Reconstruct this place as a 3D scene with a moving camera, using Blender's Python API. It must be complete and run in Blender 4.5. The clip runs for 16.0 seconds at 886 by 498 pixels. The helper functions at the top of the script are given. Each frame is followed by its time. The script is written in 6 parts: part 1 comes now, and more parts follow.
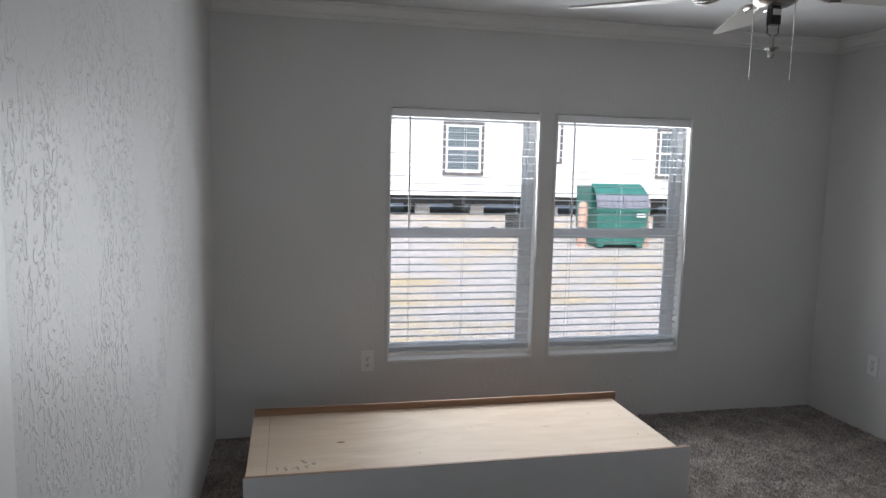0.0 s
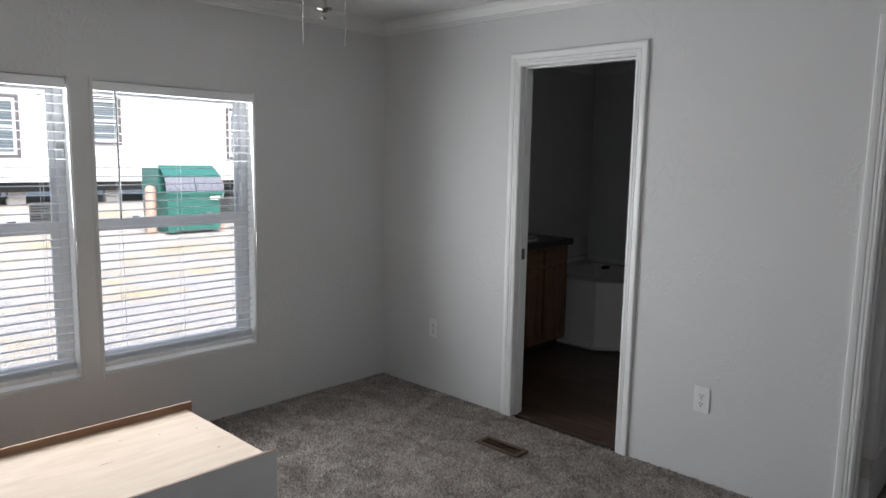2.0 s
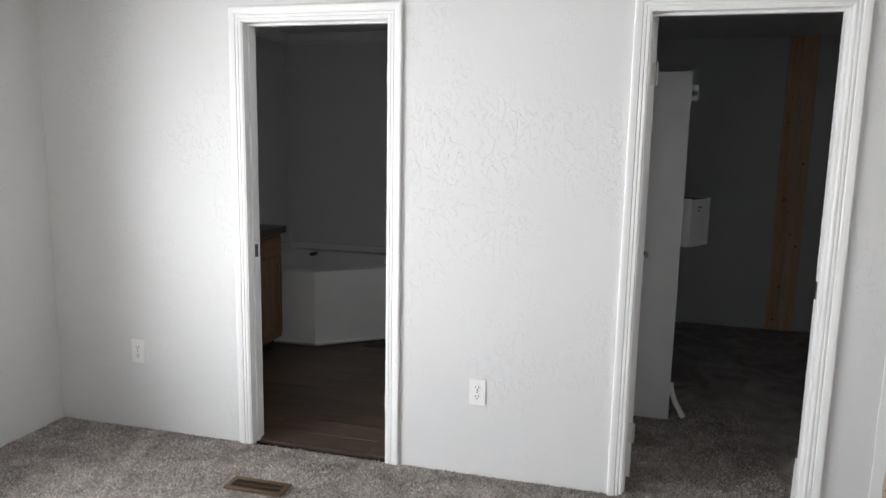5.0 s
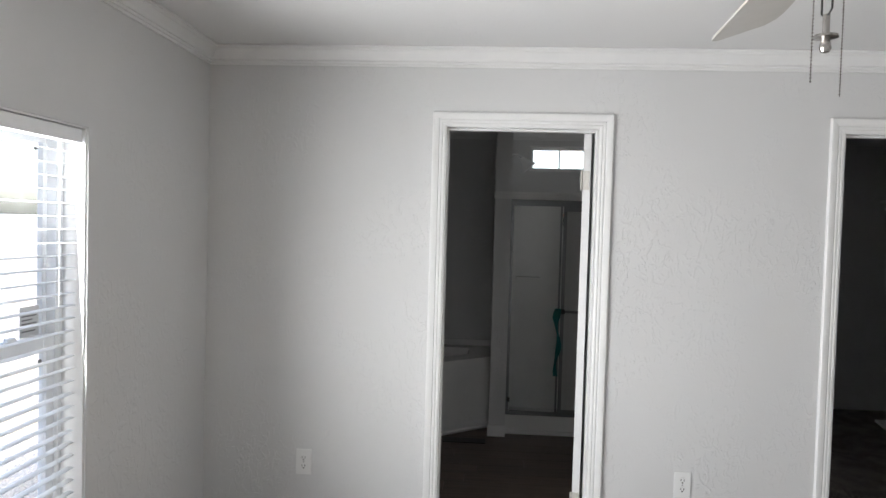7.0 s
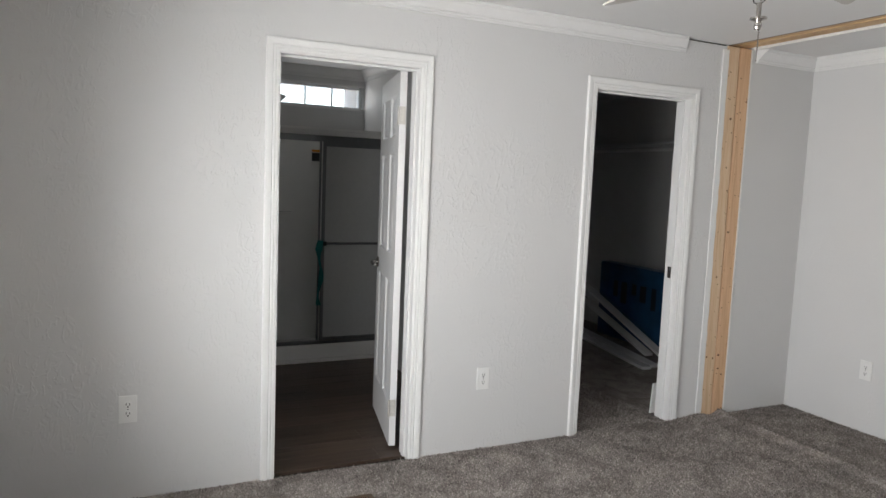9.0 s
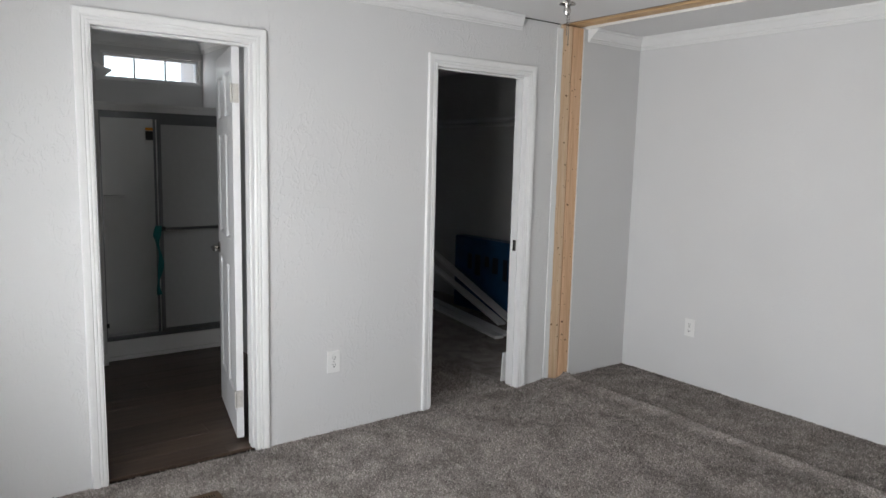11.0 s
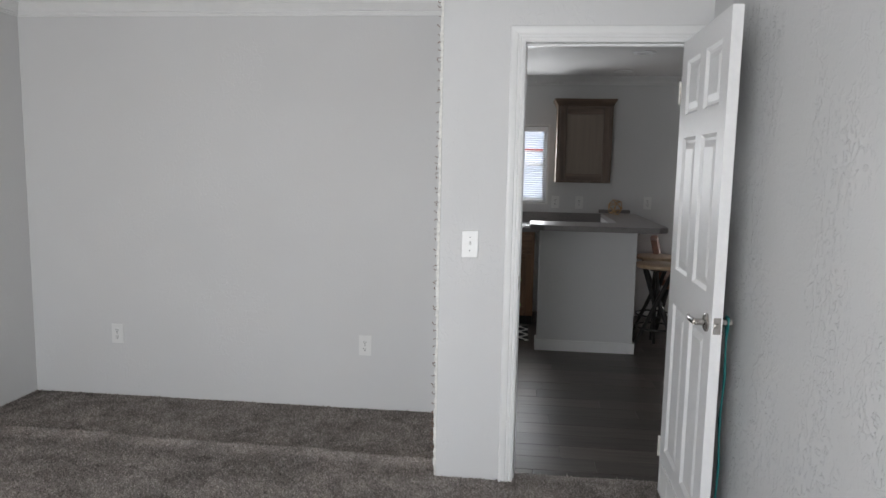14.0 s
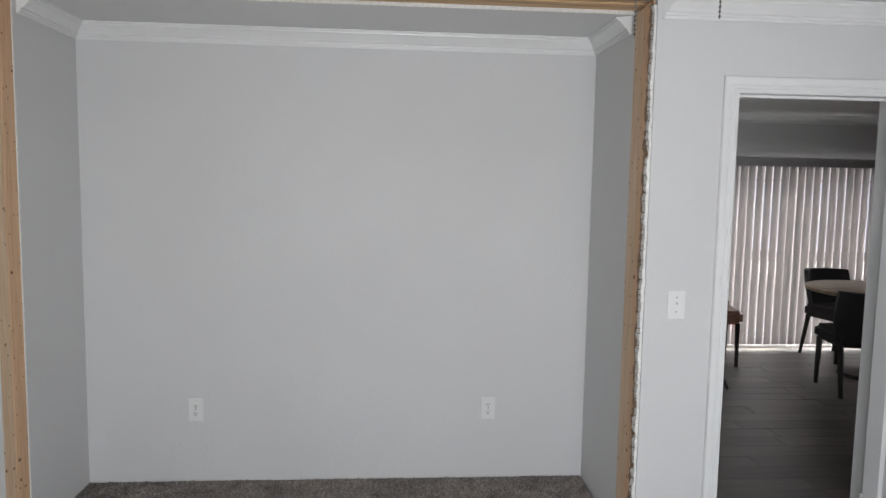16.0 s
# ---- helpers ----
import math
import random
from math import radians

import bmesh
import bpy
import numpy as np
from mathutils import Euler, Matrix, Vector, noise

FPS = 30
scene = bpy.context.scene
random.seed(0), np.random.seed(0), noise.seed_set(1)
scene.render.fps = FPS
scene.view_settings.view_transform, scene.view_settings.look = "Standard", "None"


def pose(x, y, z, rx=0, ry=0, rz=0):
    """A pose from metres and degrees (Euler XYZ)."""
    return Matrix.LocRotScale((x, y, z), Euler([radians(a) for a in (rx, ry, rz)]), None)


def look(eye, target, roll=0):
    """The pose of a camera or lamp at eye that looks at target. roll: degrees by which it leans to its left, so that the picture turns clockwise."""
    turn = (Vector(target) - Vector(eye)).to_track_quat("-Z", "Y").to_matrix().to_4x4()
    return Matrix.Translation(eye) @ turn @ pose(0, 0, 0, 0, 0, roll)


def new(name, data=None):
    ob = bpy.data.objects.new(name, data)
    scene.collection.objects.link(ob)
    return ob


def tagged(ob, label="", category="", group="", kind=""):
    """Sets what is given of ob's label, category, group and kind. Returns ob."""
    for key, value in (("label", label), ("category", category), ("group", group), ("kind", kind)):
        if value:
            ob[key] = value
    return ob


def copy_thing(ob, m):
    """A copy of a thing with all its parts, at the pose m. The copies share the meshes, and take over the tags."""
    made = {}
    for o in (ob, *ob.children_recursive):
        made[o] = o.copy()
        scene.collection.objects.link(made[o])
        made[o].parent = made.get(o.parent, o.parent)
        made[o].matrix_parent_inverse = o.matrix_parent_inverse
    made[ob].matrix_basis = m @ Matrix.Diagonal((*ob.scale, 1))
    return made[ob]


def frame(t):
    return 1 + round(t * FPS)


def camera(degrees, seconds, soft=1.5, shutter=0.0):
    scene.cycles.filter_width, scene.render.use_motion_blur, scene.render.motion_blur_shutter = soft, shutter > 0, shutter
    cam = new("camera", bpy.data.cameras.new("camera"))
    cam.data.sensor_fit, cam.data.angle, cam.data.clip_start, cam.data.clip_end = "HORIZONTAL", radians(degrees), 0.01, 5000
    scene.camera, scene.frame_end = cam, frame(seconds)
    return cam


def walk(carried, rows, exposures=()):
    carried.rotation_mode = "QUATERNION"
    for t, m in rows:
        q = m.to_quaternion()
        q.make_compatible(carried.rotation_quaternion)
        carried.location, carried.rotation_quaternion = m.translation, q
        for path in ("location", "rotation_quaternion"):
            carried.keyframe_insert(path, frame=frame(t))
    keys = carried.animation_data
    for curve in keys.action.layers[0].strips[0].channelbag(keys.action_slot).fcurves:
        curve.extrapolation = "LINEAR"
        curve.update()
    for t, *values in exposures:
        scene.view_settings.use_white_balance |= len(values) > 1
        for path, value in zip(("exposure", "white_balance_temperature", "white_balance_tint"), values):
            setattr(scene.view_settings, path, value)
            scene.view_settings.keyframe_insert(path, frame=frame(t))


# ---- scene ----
cam = camera(65.3, 16.0)
PATH = [
    (0, (0.397, -0.001, 1.504), (0.829, 1.938, 1.267), 1.4),
    (0.5, (0.433, 0.133, 1.484), (1.136, 1.99, 1.25), 1.4),
    (1, (0.503, 0.208, 1.469), (1.457, 1.95, 1.236), 1.2),
    (1.5, (0.582, 0.252, 1.485), (1.741, 1.863, 1.238), 1.2),
    (2, (0.637, 0.307, 1.49), (2.077, 1.67, 1.226), 1.1),
    (2.5, (0.633, 0.353, 1.477), (2.367, 1.312, 1.205), 1.2),
    (2.6, (0.638, 0.36, 1.474), (2.41, 1.247, 1.201), 1.2),
    (3, (0.638, 0.376, 1.48), (2.518, 0.998, 1.2), 1.1),
    (3.5, (0.65, 0.38, 1.482), (2.592, 0.763, 1.199), 1.0),
    (4, (0.699, 0.454, 1.466), (2.664, 0.689, 1.178), 0.9),
    (4.5, (0.818, 0.64, 1.432), (2.78, 0.895, 1.144), 1.0),
    (5, (0.864, 0.978, 1.48), (2.776, 1.477, 1.173), 1.1),
    (5.2, (0.859, 1.12, 1.471), (2.743, 1.727, 1.185), 1.1),
    (7.3, (0.542, 2.661, 1.538), (2.541, 2.591, 1.537), 1.4),
    (7.5, (0.541, 2.792, 1.519), (2.526, 2.551, 1.542), 1.6),
    (8, (0.535, 3.088, 1.502), (2.463, 2.556, 1.539), 1.6),
    (8.5, (0.524, 3.316, 1.466), (2.388, 2.592, 1.503), 1.6),
    (8.7, (0.536, 3.34, 1.447), (2.373, 2.559, 1.322), 1.7),
    (10.8, (0.534, 3.235, 1.487), (2.196, 2.157, 1.215), 1.5),
    (11, (0.519, 3.224, 1.484), (2.113, 2.044, 1.221), 1.4),
    (11.5, (0.504, 3.18, 1.494), (1.909, 1.781, 1.234), 1.2),
    (12, (0.478, 3.149, 1.495), (1.682, 1.573, 1.239), 1.1),
    (12.5, (0.456, 3.123, 1.503), (1.455, 1.409, 1.249), 1.0),
    (13, (0.401, 3.108, 1.5), (1.194, 1.288, 1.254), 0.9),
    (13.5, (0.487, 3.093, 1.494), (0.976, 1.169, 1.25), 0.9),
    (14, (0.782, 3.053, 1.452), (0.993, 1.08, 1.207), 1.1),
    (14.5, (1.176, 2.964, 1.411), (1.329, 0.985, 1.16), 1.2),
    (15, (1.571, 2.97, 1.435), (1.684, 0.993, 1.155), 1.2),
    (15.5, (1.897, 2.897, 1.492), (1.898, 0.916, 1.215), 1.0),
    (16, (2.176, 2.766, 1.587), (2.025, 0.781, 1.397), 1.0),
]
EXPOSURES = [(0, 1.45, 6300, 10), (0.5, 1.65, 6330, 10), (1.0, 1.65, 6350, 10), (1.6, 1.65, 6350, 10), (2.0, 1.75, 6400, 10), (2.5, 2.45, 6450, 10), (3.0, 2.92, 6500, 10), (3.5, 2.95, 6500, 10), (4.2, 2.95, 6500, 10), (5.2, 3.05, 6500, 10), (7.3, 2.52, 6600, 10), (8.0, 2.7, 6700, 10), (8.7, 2.6, 6700, 10), (11.0, 2.52, 6500, 10), (11.5, 2.58, 6450, 10), (12.5, 2.54, 6450, 10), (13.0, 2.62, 6450, 10), (13.5, 2.38, 6450, 10), (14.0, 2.25, 6450, 10), (14.5, 2.4, 6450, 10), (15.5, 2.33, 6430, 10), (16, 2.25, 6400, 10)]
walk(cam, [(t, look(e, g, r)) for t, e, g, r in PATH], EXPOSURES)

# ---- world and sun ----
world = bpy.data.worlds.new("world")
scene.world = world
world.use_nodes = True
wn = world.node_tree.nodes
sky = wn.new("ShaderNodeTexSky")
sky.sky_type, sky.sun_disc = "NISHITA", False
sky.sun_elevation, sky.sun_rotation = radians(52), radians(200)
sky.air_density, sky.dust_density = 1.0, 3.0
world.node_tree.links.new(sky.outputs[0], wn["Background"].inputs[0])
wn["Background"].inputs[1].default_value = 0.115
sun = new("sun", bpy.data.lights.new("sun", "SUN"))
sun.data.energy, sun.data.angle, sun.data.color = 1.1, radians(12), (1, 0.96, 0.9)
sun.matrix_world = look((-8, -24, 30), (0, 0, 0))



def daylight(name, x, y, z, w, h, watts, facing, colour):
    """An area lamp added in a window opening, standing in for the sky's light."""
    lamp = new(name, bpy.data.lights.new(name, "AREA"))
    lamp.data.shape, lamp.data.size, lamp.data.size_y = "RECTANGLE", w, h
    lamp.data.energy, lamp.data.color = watts, colour
    lamp.matrix_world = look((x, y, z), (x + facing[0], y + facing[1], z + facing[2]))
    return lamp


COOL = (0.972, 0.988, 1.0)
for wx in (1.363, 2.324):
    daylight("window_daylight", wx, 3.79, 1.11, 0.86, 1.4, 6.4, (0, -1, 0.06), COOL).data.spread = radians(150)
    # extra fill lamp behind the blind, added to brighten slats and reveals
    daylight("reveal_daylight", wx, 3.852, 1.11, 0.84, 1.4, 0.6, (0, -1, 0), COOL)
daylight("sliding_door_daylight", -1.825, -3.825, 0.92, 1.74, 1.7, 8.0, (0, 1, 0), (1, 0.97, 0.95))
daylight("kitchen_window_daylight", 0.965, -3.8, 1.46, 0.86, 0.7, 3.2, (0, 1, 0), COOL)
daylight("transom_daylight", 6.29, 1.785, 2.11, 0.66, 0.13, 0.14, (-1, 0, -0.2), COOL)

# ---- materials ----


class Mat:
    """A small wrapper for building node materials."""

    def __init__(self, name, rough=0.6, metal=0.0, spec=0.5):
        self.m = bpy.data.materials.new(name)
        self.m.use_nodes = True
        self.t = self.m.node_tree
        self.b = self.t.nodes["Principled BSDF"]
        self.b.inputs["Roughness"].default_value = rough
        self.b.inputs["Metallic"].default_value = metal
        self.b.inputs["Specular IOR Level"].default_value = spec
        self.co = None

    def n(self, kind, **vals):
        node = self.t.nodes.new("ShaderNode" + kind)
        for k, v in vals.items():
            node.inputs[k.replace("_", " ")].default_value = v
        return node

    def link(self, a, b):
        self.t.links.new(a, b)

    def coords(self, scale=(1, 1, 1)):
        if self.co is None:
            self.co = self.n("TexCoord").outputs["Object"]
        if scale == (1, 1, 1):
            return self.co
        mp = self.n("Mapping", Scale=scale)
        self.link(self.co, mp.inputs["Vector"])
        return mp.outputs[0]

    def noise(self, scale, detail=3.0, stretch=(1, 1, 1), rough=0.55, distort=0.0):
        nd = self.n("TexNoise", Scale=scale, Detail=detail, Roughness=rough, Distortion=distort)
        self.link(self.coords(stretch), nd.inputs["Vector"])
        return nd.outputs["Fac"]

    def ramp(self, fac, *stops):
        r = self.n("ValToRGB")
        el = r.color_ramp.elements
        while len(el) < len(stops):
            el.new(0.5)
        for e, (p, c) in zip(el, stops):
            e.position = p
            e.color = (c, c, c, 1) if isinstance(c, (int, float)) else (*c, 1)
        self.link(fac, r.inputs[0])
        return r.outputs[0]

    def mix(self, fac, a, b, mode="MIX"):
        m = self.t.nodes.new("ShaderNodeMix")
        m.data_type, m.blend_type = "RGBA", mode
        for sock, v in ((m.inputs[0], fac), (m.inputs[6], a), (m.inputs[7], b)):
            if isinstance(v, (int, float)):
                sock.default_value = v
            elif isinstance(v, tuple):
                sock.default_value = (*v, 1)
            else:
                self.link(v, sock)
        return m.outputs[2]

    def math(self, op, a, b=0.0):
        m = self.t.nodes.new("ShaderNodeMath")
        m.operation = op
        for sock, v in zip(m.inputs, (a, b)):
            if isinstance(v, (int, float)):
                sock.default_value = v
            else:
                self.link(v, sock)
        return m.outputs[0]

    def colour(self, c):
        if isinstance(c, tuple):
            self.b.inputs["Base Color"].default_value = (*c, 1)
        else:
            self.link(c, self.b.inputs["Base Color"])
        return self

    def rough(self, fac):
        self.link(fac, self.b.inputs["Roughness"])
        return self

    def bump(self, h, dist=0.002, strength=1.0):
        bp = self.n("Bump", Strength=strength, Distance=dist)
        self.link(h, bp.inputs["Height"])
        self.link(bp.outputs[0], self.b.inputs["Normal"])
        return self

    def rand(self):
        return self.n("ObjectInfo").outputs["Random"]


def plain(name, c, rough=0.5, metal=0.0, vary=0.08, scale=30, bump=0.0):
    m = Mat(name, rough, metal)
    f = m.noise(scale, 3)
    lo, hi = tuple(v * (1 - vary) for v in c), tuple(min(1, v * (1 + vary)) for v in c)
    m.colour(m.ramp(f, (0.3, lo), (0.7, hi)))
    if bump:
        m.bump(f, bump)
    return m.m


def wall_paint(name, c, relief, size=36, rough=0.62):
    """Matt paint over hand-trowelled skip texture."""
    m = Mat(name, rough, spec=0.35 if rough > 0.5 else 0.5)
    ridge = m.ramp(m.noise(size, 3, (1, 1, 0.68), 0.5, 1.8), (0.54, 0.0), (0.585, 1.0))
    patch = m.ramp(m.noise(2.6, 2), (0.42, 0.1), (0.62, 1.0))
    fine = m.noise(160, 2)
    h = m.math("ADD", m.math("MULTIPLY", ridge, patch), m.math("MULTIPLY", fine, 0.12))
    tone = m.noise(1.3, 2)
    lo, hi = tuple(v * 0.975 for v in c), tuple(v * 1.02 for v in c)
    m.colour(m.ramp(tone, (0.3, lo), (0.7, hi)))
    m.bump(h, relief)
    return m.m


def wood(name, a, b, dark, rough=0.45, along="z", scale=9.0, rand=0.0, ring=0.0):
    """Straight-grained wood; the grain runs along one axis."""
    m = Mat(name, rough)
    k = 0.06
    st = {"x": (k, 1, 1), "y": (1, k, 1), "z": (1, 1, k)}[along]
    g1 = m.noise(scale * 5, 4, st, 0.6, 0.4)
    g2 = m.noise(scale, 3, tuple(v * 1.6 if v < 1 else v for v in st), 0.5, 1.5)
    f = m.mix(0.5, g1, g2)
    col = m.ramp(f, (0.34, dark), (0.48, a), (0.66, b))
    if rand:
        tone = m.ramp(m.rand(), (0.0, 1 - rand), (1.0, 1 + rand))
        col = m.mix(1.0, col, tone, "MULTIPLY")
    m.colour(col)
    m.bump(g1, 0.0006)
    return m.m


WALL = wall_paint("painted textured wall", (0.63, 0.63, 0.628), 0.001, 27)
WALLS = wall_paint("painted lightly textured wall", (0.63, 0.63, 0.628), 0.0005, 30)
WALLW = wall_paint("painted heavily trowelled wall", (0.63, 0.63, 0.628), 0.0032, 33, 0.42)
CEIL = wall_paint("painted textured ceiling", (0.72, 0.72, 0.72), 0.001)
TRIM = plain("white semi-gloss trim paint", (0.75, 0.75, 0.745), 0.35, vary=0.02, scale=12)
DOOR = plain("white moulded door paint", (0.78, 0.78, 0.78), 0.46, vary=0.02, scale=60, bump=0.0003)
PLASTIC = plain("white plastic", (0.75, 0.75, 0.74), 0.3, vary=0.01)
SLOT = plain("dark socket slot", (0.03, 0.03, 0.03), 0.6)
PINE = wood("pale pine stud", (0.67, 0.48, 0.31), (0.73, 0.56, 0.39), (0.56, 0.38, 0.23), 0.6, "z", 14)
PINE2 = wood("reddish pine stud", (0.66, 0.42, 0.25), (0.74, 0.5, 0.32), (0.54, 0.32, 0.18), 0.6, "z", 12)
PINEX = wood("pine header beam", (0.58, 0.38, 0.2), (0.68, 0.48, 0.28), (0.36, 0.2, 0.09), 0.6, "x", 14)
KNOT = plain("dark pine knot", (0.16, 0.075, 0.03), 0.6, vary=0.3, scale=300)
GYPSUM = plain("torn drywall paper and gypsum", (0.78, 0.77, 0.74), 0.9, vary=0.12, scale=90, bump=0.002)
TORN = plain("torn brown drywall paper", (0.3, 0.2, 0.13), 0.9, vary=0.4, scale=140, bump=0.002)
GAP = plain("dark gap", (0.02, 0.018, 0.015), 0.9)
NICKEL = plain("brushed nickel", (0.44, 0.42, 0.4), 0.24, 1.0, vary=0.06, scale=80)
HINGE = plain("pale satin nickel", (0.62, 0.6, 0.56), 0.45, 0.3, vary=0.1, scale=90)
CHROME = plain("polished chrome", (0.75, 0.75, 0.76), 0.1, 1.0, vary=0.02)
STEEL = plain("stainless steel", (0.6, 0.6, 0.61), 0.25, 1.0, vary=0.05)
ALU = plain("grey anodised aluminium", (0.2, 0.205, 0.21), 0.4, 1.0, vary=0.05)
BLACK = plain("black plastic", (0.015, 0.015, 0.016), 0.45)
BLACKMETAL = plain("black painted metal", (0.02, 0.019, 0.018), 0.4, vary=0.15)
BRONZE = plain("bronze painted steel register", (0.1, 0.062, 0.035), 0.45, 0.3, vary=0.15)
BLADE = plain("pale fan blade veneer", (0.43, 0.415, 0.39), 0.4, vary=0.04, scale=20)
VINYL = plain("white vinyl", (0.84, 0.85, 0.86), 0.35, vary=0.015)
FIBRE = plain("white fibreglass", (0.78, 0.78, 0.77), 0.22, vary=0.02, scale=6)
LAM = plain("white laminate", (0.66, 0.67, 0.68), 0.4, vary=0.03, scale=8)
TEAL = plain("teal cloth", (0.01, 0.16, 0.16), 0.85, vary=0.25, scale=200, bump=0.001)
BLUE = plain("blue printed wrapping film", (0.013, 0.075, 0.18), 0.3, vary=0.2, scale=6)
LEATHER = plain("brown leather", (0.2, 0.09, 0.055), 0.42, vary=0.2, scale=25, bump=0.0006)
FABRIC = plain("charcoal linen upholstery", (0.06, 0.058, 0.062), 0.9, vary=0.25, scale=400, bump=0.0006)
GOLD = plain("gold wire", (0.6, 0.4, 0.22), 0.3, 1.0)
CONCRETE = plain("concrete block", (0.35, 0.34, 0.32), 0.9, vary=0.2, scale=14, bump=0.003)
SIDING = plain("white vinyl siding", (0.8, 0.8, 0.79), 0.5, vary=0.03, scale=3)
SHINGLE = plain("grey asphalt shingle", (0.12, 0.115, 0.11), 0.9, vary=0.3, scale=20, bump=0.004)
BROWNTRIM = plain("dark grey window trim", (0.12, 0.11, 0.11), 0.5)
REDTRIM = plain("red painted band", (0.45, 0.06, 0.04), 0.6)
GREEN = plain("green painted steel", (0.035, 0.16, 0.13), 0.45, vary=0.12, scale=5)
GREYLID = plain("grey plastic lid", (0.2, 0.21, 0.25), 0.5, vary=0.08, scale=6)
PAPER = plain("printed paper label", (0.7, 0.7, 0.68), 0.6, vary=0.03)
INK = plain("grey print", (0.2, 0.2, 0.2), 0.7)
YELLOW = plain("orange print", (0.75, 0.3, 0.02), 0.6)
OAK = wood("stained oak", (0.2, 0.105, 0.055), (0.28, 0.16, 0.09), (0.1, 0.05, 0.025), 0.42, "z", 7)
OAKX = wood("stained oak cross-grain", (0.2, 0.105, 0.055), (0.28, 0.16, 0.09), (0.1, 0.05, 0.025), 0.42, "x", 7)
GREYOAK = wood("grey-brown stained oak", (0.12, 0.078, 0.052), (0.18, 0.125, 0.088), (0.05, 0.032, 0.022), 0.45, "z", 7)
GREYOAKX = wood("grey-brown stained oak cross-grain", (0.12, 0.078, 0.052), (0.2, 0.14, 0.1), (0.05, 0.032, 0.022), 0.45, "x", 7)
OAKPANEL = wood("flat greige oak veneer", (0.2, 0.155, 0.12), (0.23, 0.18, 0.14), (0.16, 0.12, 0.09), 0.5, "z", 5)
TABLEWOOD = wood("light rustic oak top", (0.42, 0.3, 0.19), (0.54, 0.41, 0.27), (0.27, 0.18, 0.1), 0.45, "x", 6)
PLANK = wood("grey-brown wood-look plank tile", (0.08, 0.067, 0.058), (0.125, 0.106, 0.092), (0.042, 0.035, 0.03), 0.4, "x", 6, 0.3)
VPLANK = wood("brown vinyl plank", (0.08, 0.054, 0.039), (0.125, 0.086, 0.062), (0.042, 0.028, 0.02), 0.38, "y", 6, 0.22)
GROUT = plain("dark floor joint", (0.035, 0.03, 0.027), 0.8)
EDGEWOOD = wood("brown board edge", (0.3, 0.17, 0.1), (0.36, 0.22, 0.13), (0.2, 0.11, 0.06), 0.6, "x", 8)
COUNTER = plain("grey laminate worktop", (0.2, 0.185, 0.18), 0.35, vary=0.2, scale=120)
DARKTOP = plain("dark laminate vanity top", (0.06, 0.055, 0.055), 0.35, vary=0.35, scale=110)
LEAF = Mat("waxy green leaf", 0.32)
LEAF.colour(LEAF.ramp(LEAF.noise(14, 3), (0.3, (0.11, 0.32, 0.02)), (0.7, (0.32, 0.58, 0.05))))
LEAF = LEAF.m
SOIL = plain("potting soil", (0.04, 0.03, 0.02), 0.95, vary=0.4, scale=120, bump=0.004)


def plywood():
    m = Mat("pale birch plywood back panel", 0.5)
    g = m.noise(6, 4, (0.25, 1, 1), 0.55, 2.0)
    f = m.noise(90, 3, (0.08, 1, 1))
    cloud = m.noise(2.2, 3)
    col = m.ramp(m.mix(0.35, g, f), (0.32, (0.53, 0.4, 0.29)), (0.5, (0.6, 0.47, 0.35)), (0.7, (0.66, 0.54, 0.42)))
    col = m.mix(m.ramp(cloud, (0.4, 0.0), (0.7, 0.35)), col, (0.68, 0.59, 0.49))
    m.colour(col).bump(f, 0.0003)
    m.rough(m.ramp(cloud, (0.35, 0.62), (0.65, 0.78)))
    return m.m


PLY = plywood()


def carpet_mat(name, island):
    m = Mat(name, 0.95, spec=0.1)
    patch = m.noise(5.0, 5, (1, 1, 1), 0.68, 1.0)
    big = m.noise(1.1, 2)
    fine = m.n("NewGeometry").outputs["Random Per Island"] if island else m.noise(150, 2)
    base = m.ramp(fine, (0.0 if island else 0.3, (0.18, 0.16, 0.147)), (0.5, (0.31, 0.278, 0.258)), (1.0 if island else 0.75, (0.53, 0.483, 0.451)))
    tone = m.mix(0.2, patch, big)
    m.colour(m.mix(1.0, base, m.ramp(tone, (0.4, 0.74), (0.6, 1.26)), "MULTIPLY"))
    m.bump(m.noise(110, 3), 0.006)
    return m.m


CARPET = carpet_mat("grey-brown carpet backing", False)
PILE = carpet_mat("grey-brown cut pile", True)


def gravel():
    m = Mat("pale gravel with dry grass", 0.9)
    v = m.n("TexVoronoi", Scale=38.0)
    m.link(m.coords(), v.inputs["Vector"])
    stones = m.ramp(v.outputs["Distance"], (0.0, (0.62, 0.6, 0.57)), (0.65, (0.36, 0.34, 0.315)))
    tint = m.mix(m.ramp(m.noise(9, 4), (0.4, 0.0), (0.6, 1.0)), stones, (0.5, 0.47, 0.44))
    grass = m.ramp(m.noise(0.5, 5, (1, 2, 1), 0.65), (0.48, 0.0), (0.66, 0.8))
    m.colour(m.mix(grass, tint, (0.5, 0.4, 0.22)))
    m.bump(v.outputs["Distance"], 0.02)
    return m.m


GRAVEL = gravel()


def glass(name, tint=(1, 1, 1), rough=0.0):
    m = Mat(name, rough)
    m.colour(tint)
    m.b.inputs["Transmission Weight"].default_value = 1.0
    m.b.inputs["IOR"].default_value = 1.25
    return m.m


GLASS = glass("clear window glass")
OBSCURE = plain("obscure shower glass", (0.5, 0.51, 0.51), 0.18, vary=0.03)
DARKPANE = plain("dark window pane with blind behind", (0.12, 0.16, 0.17), 0.12)


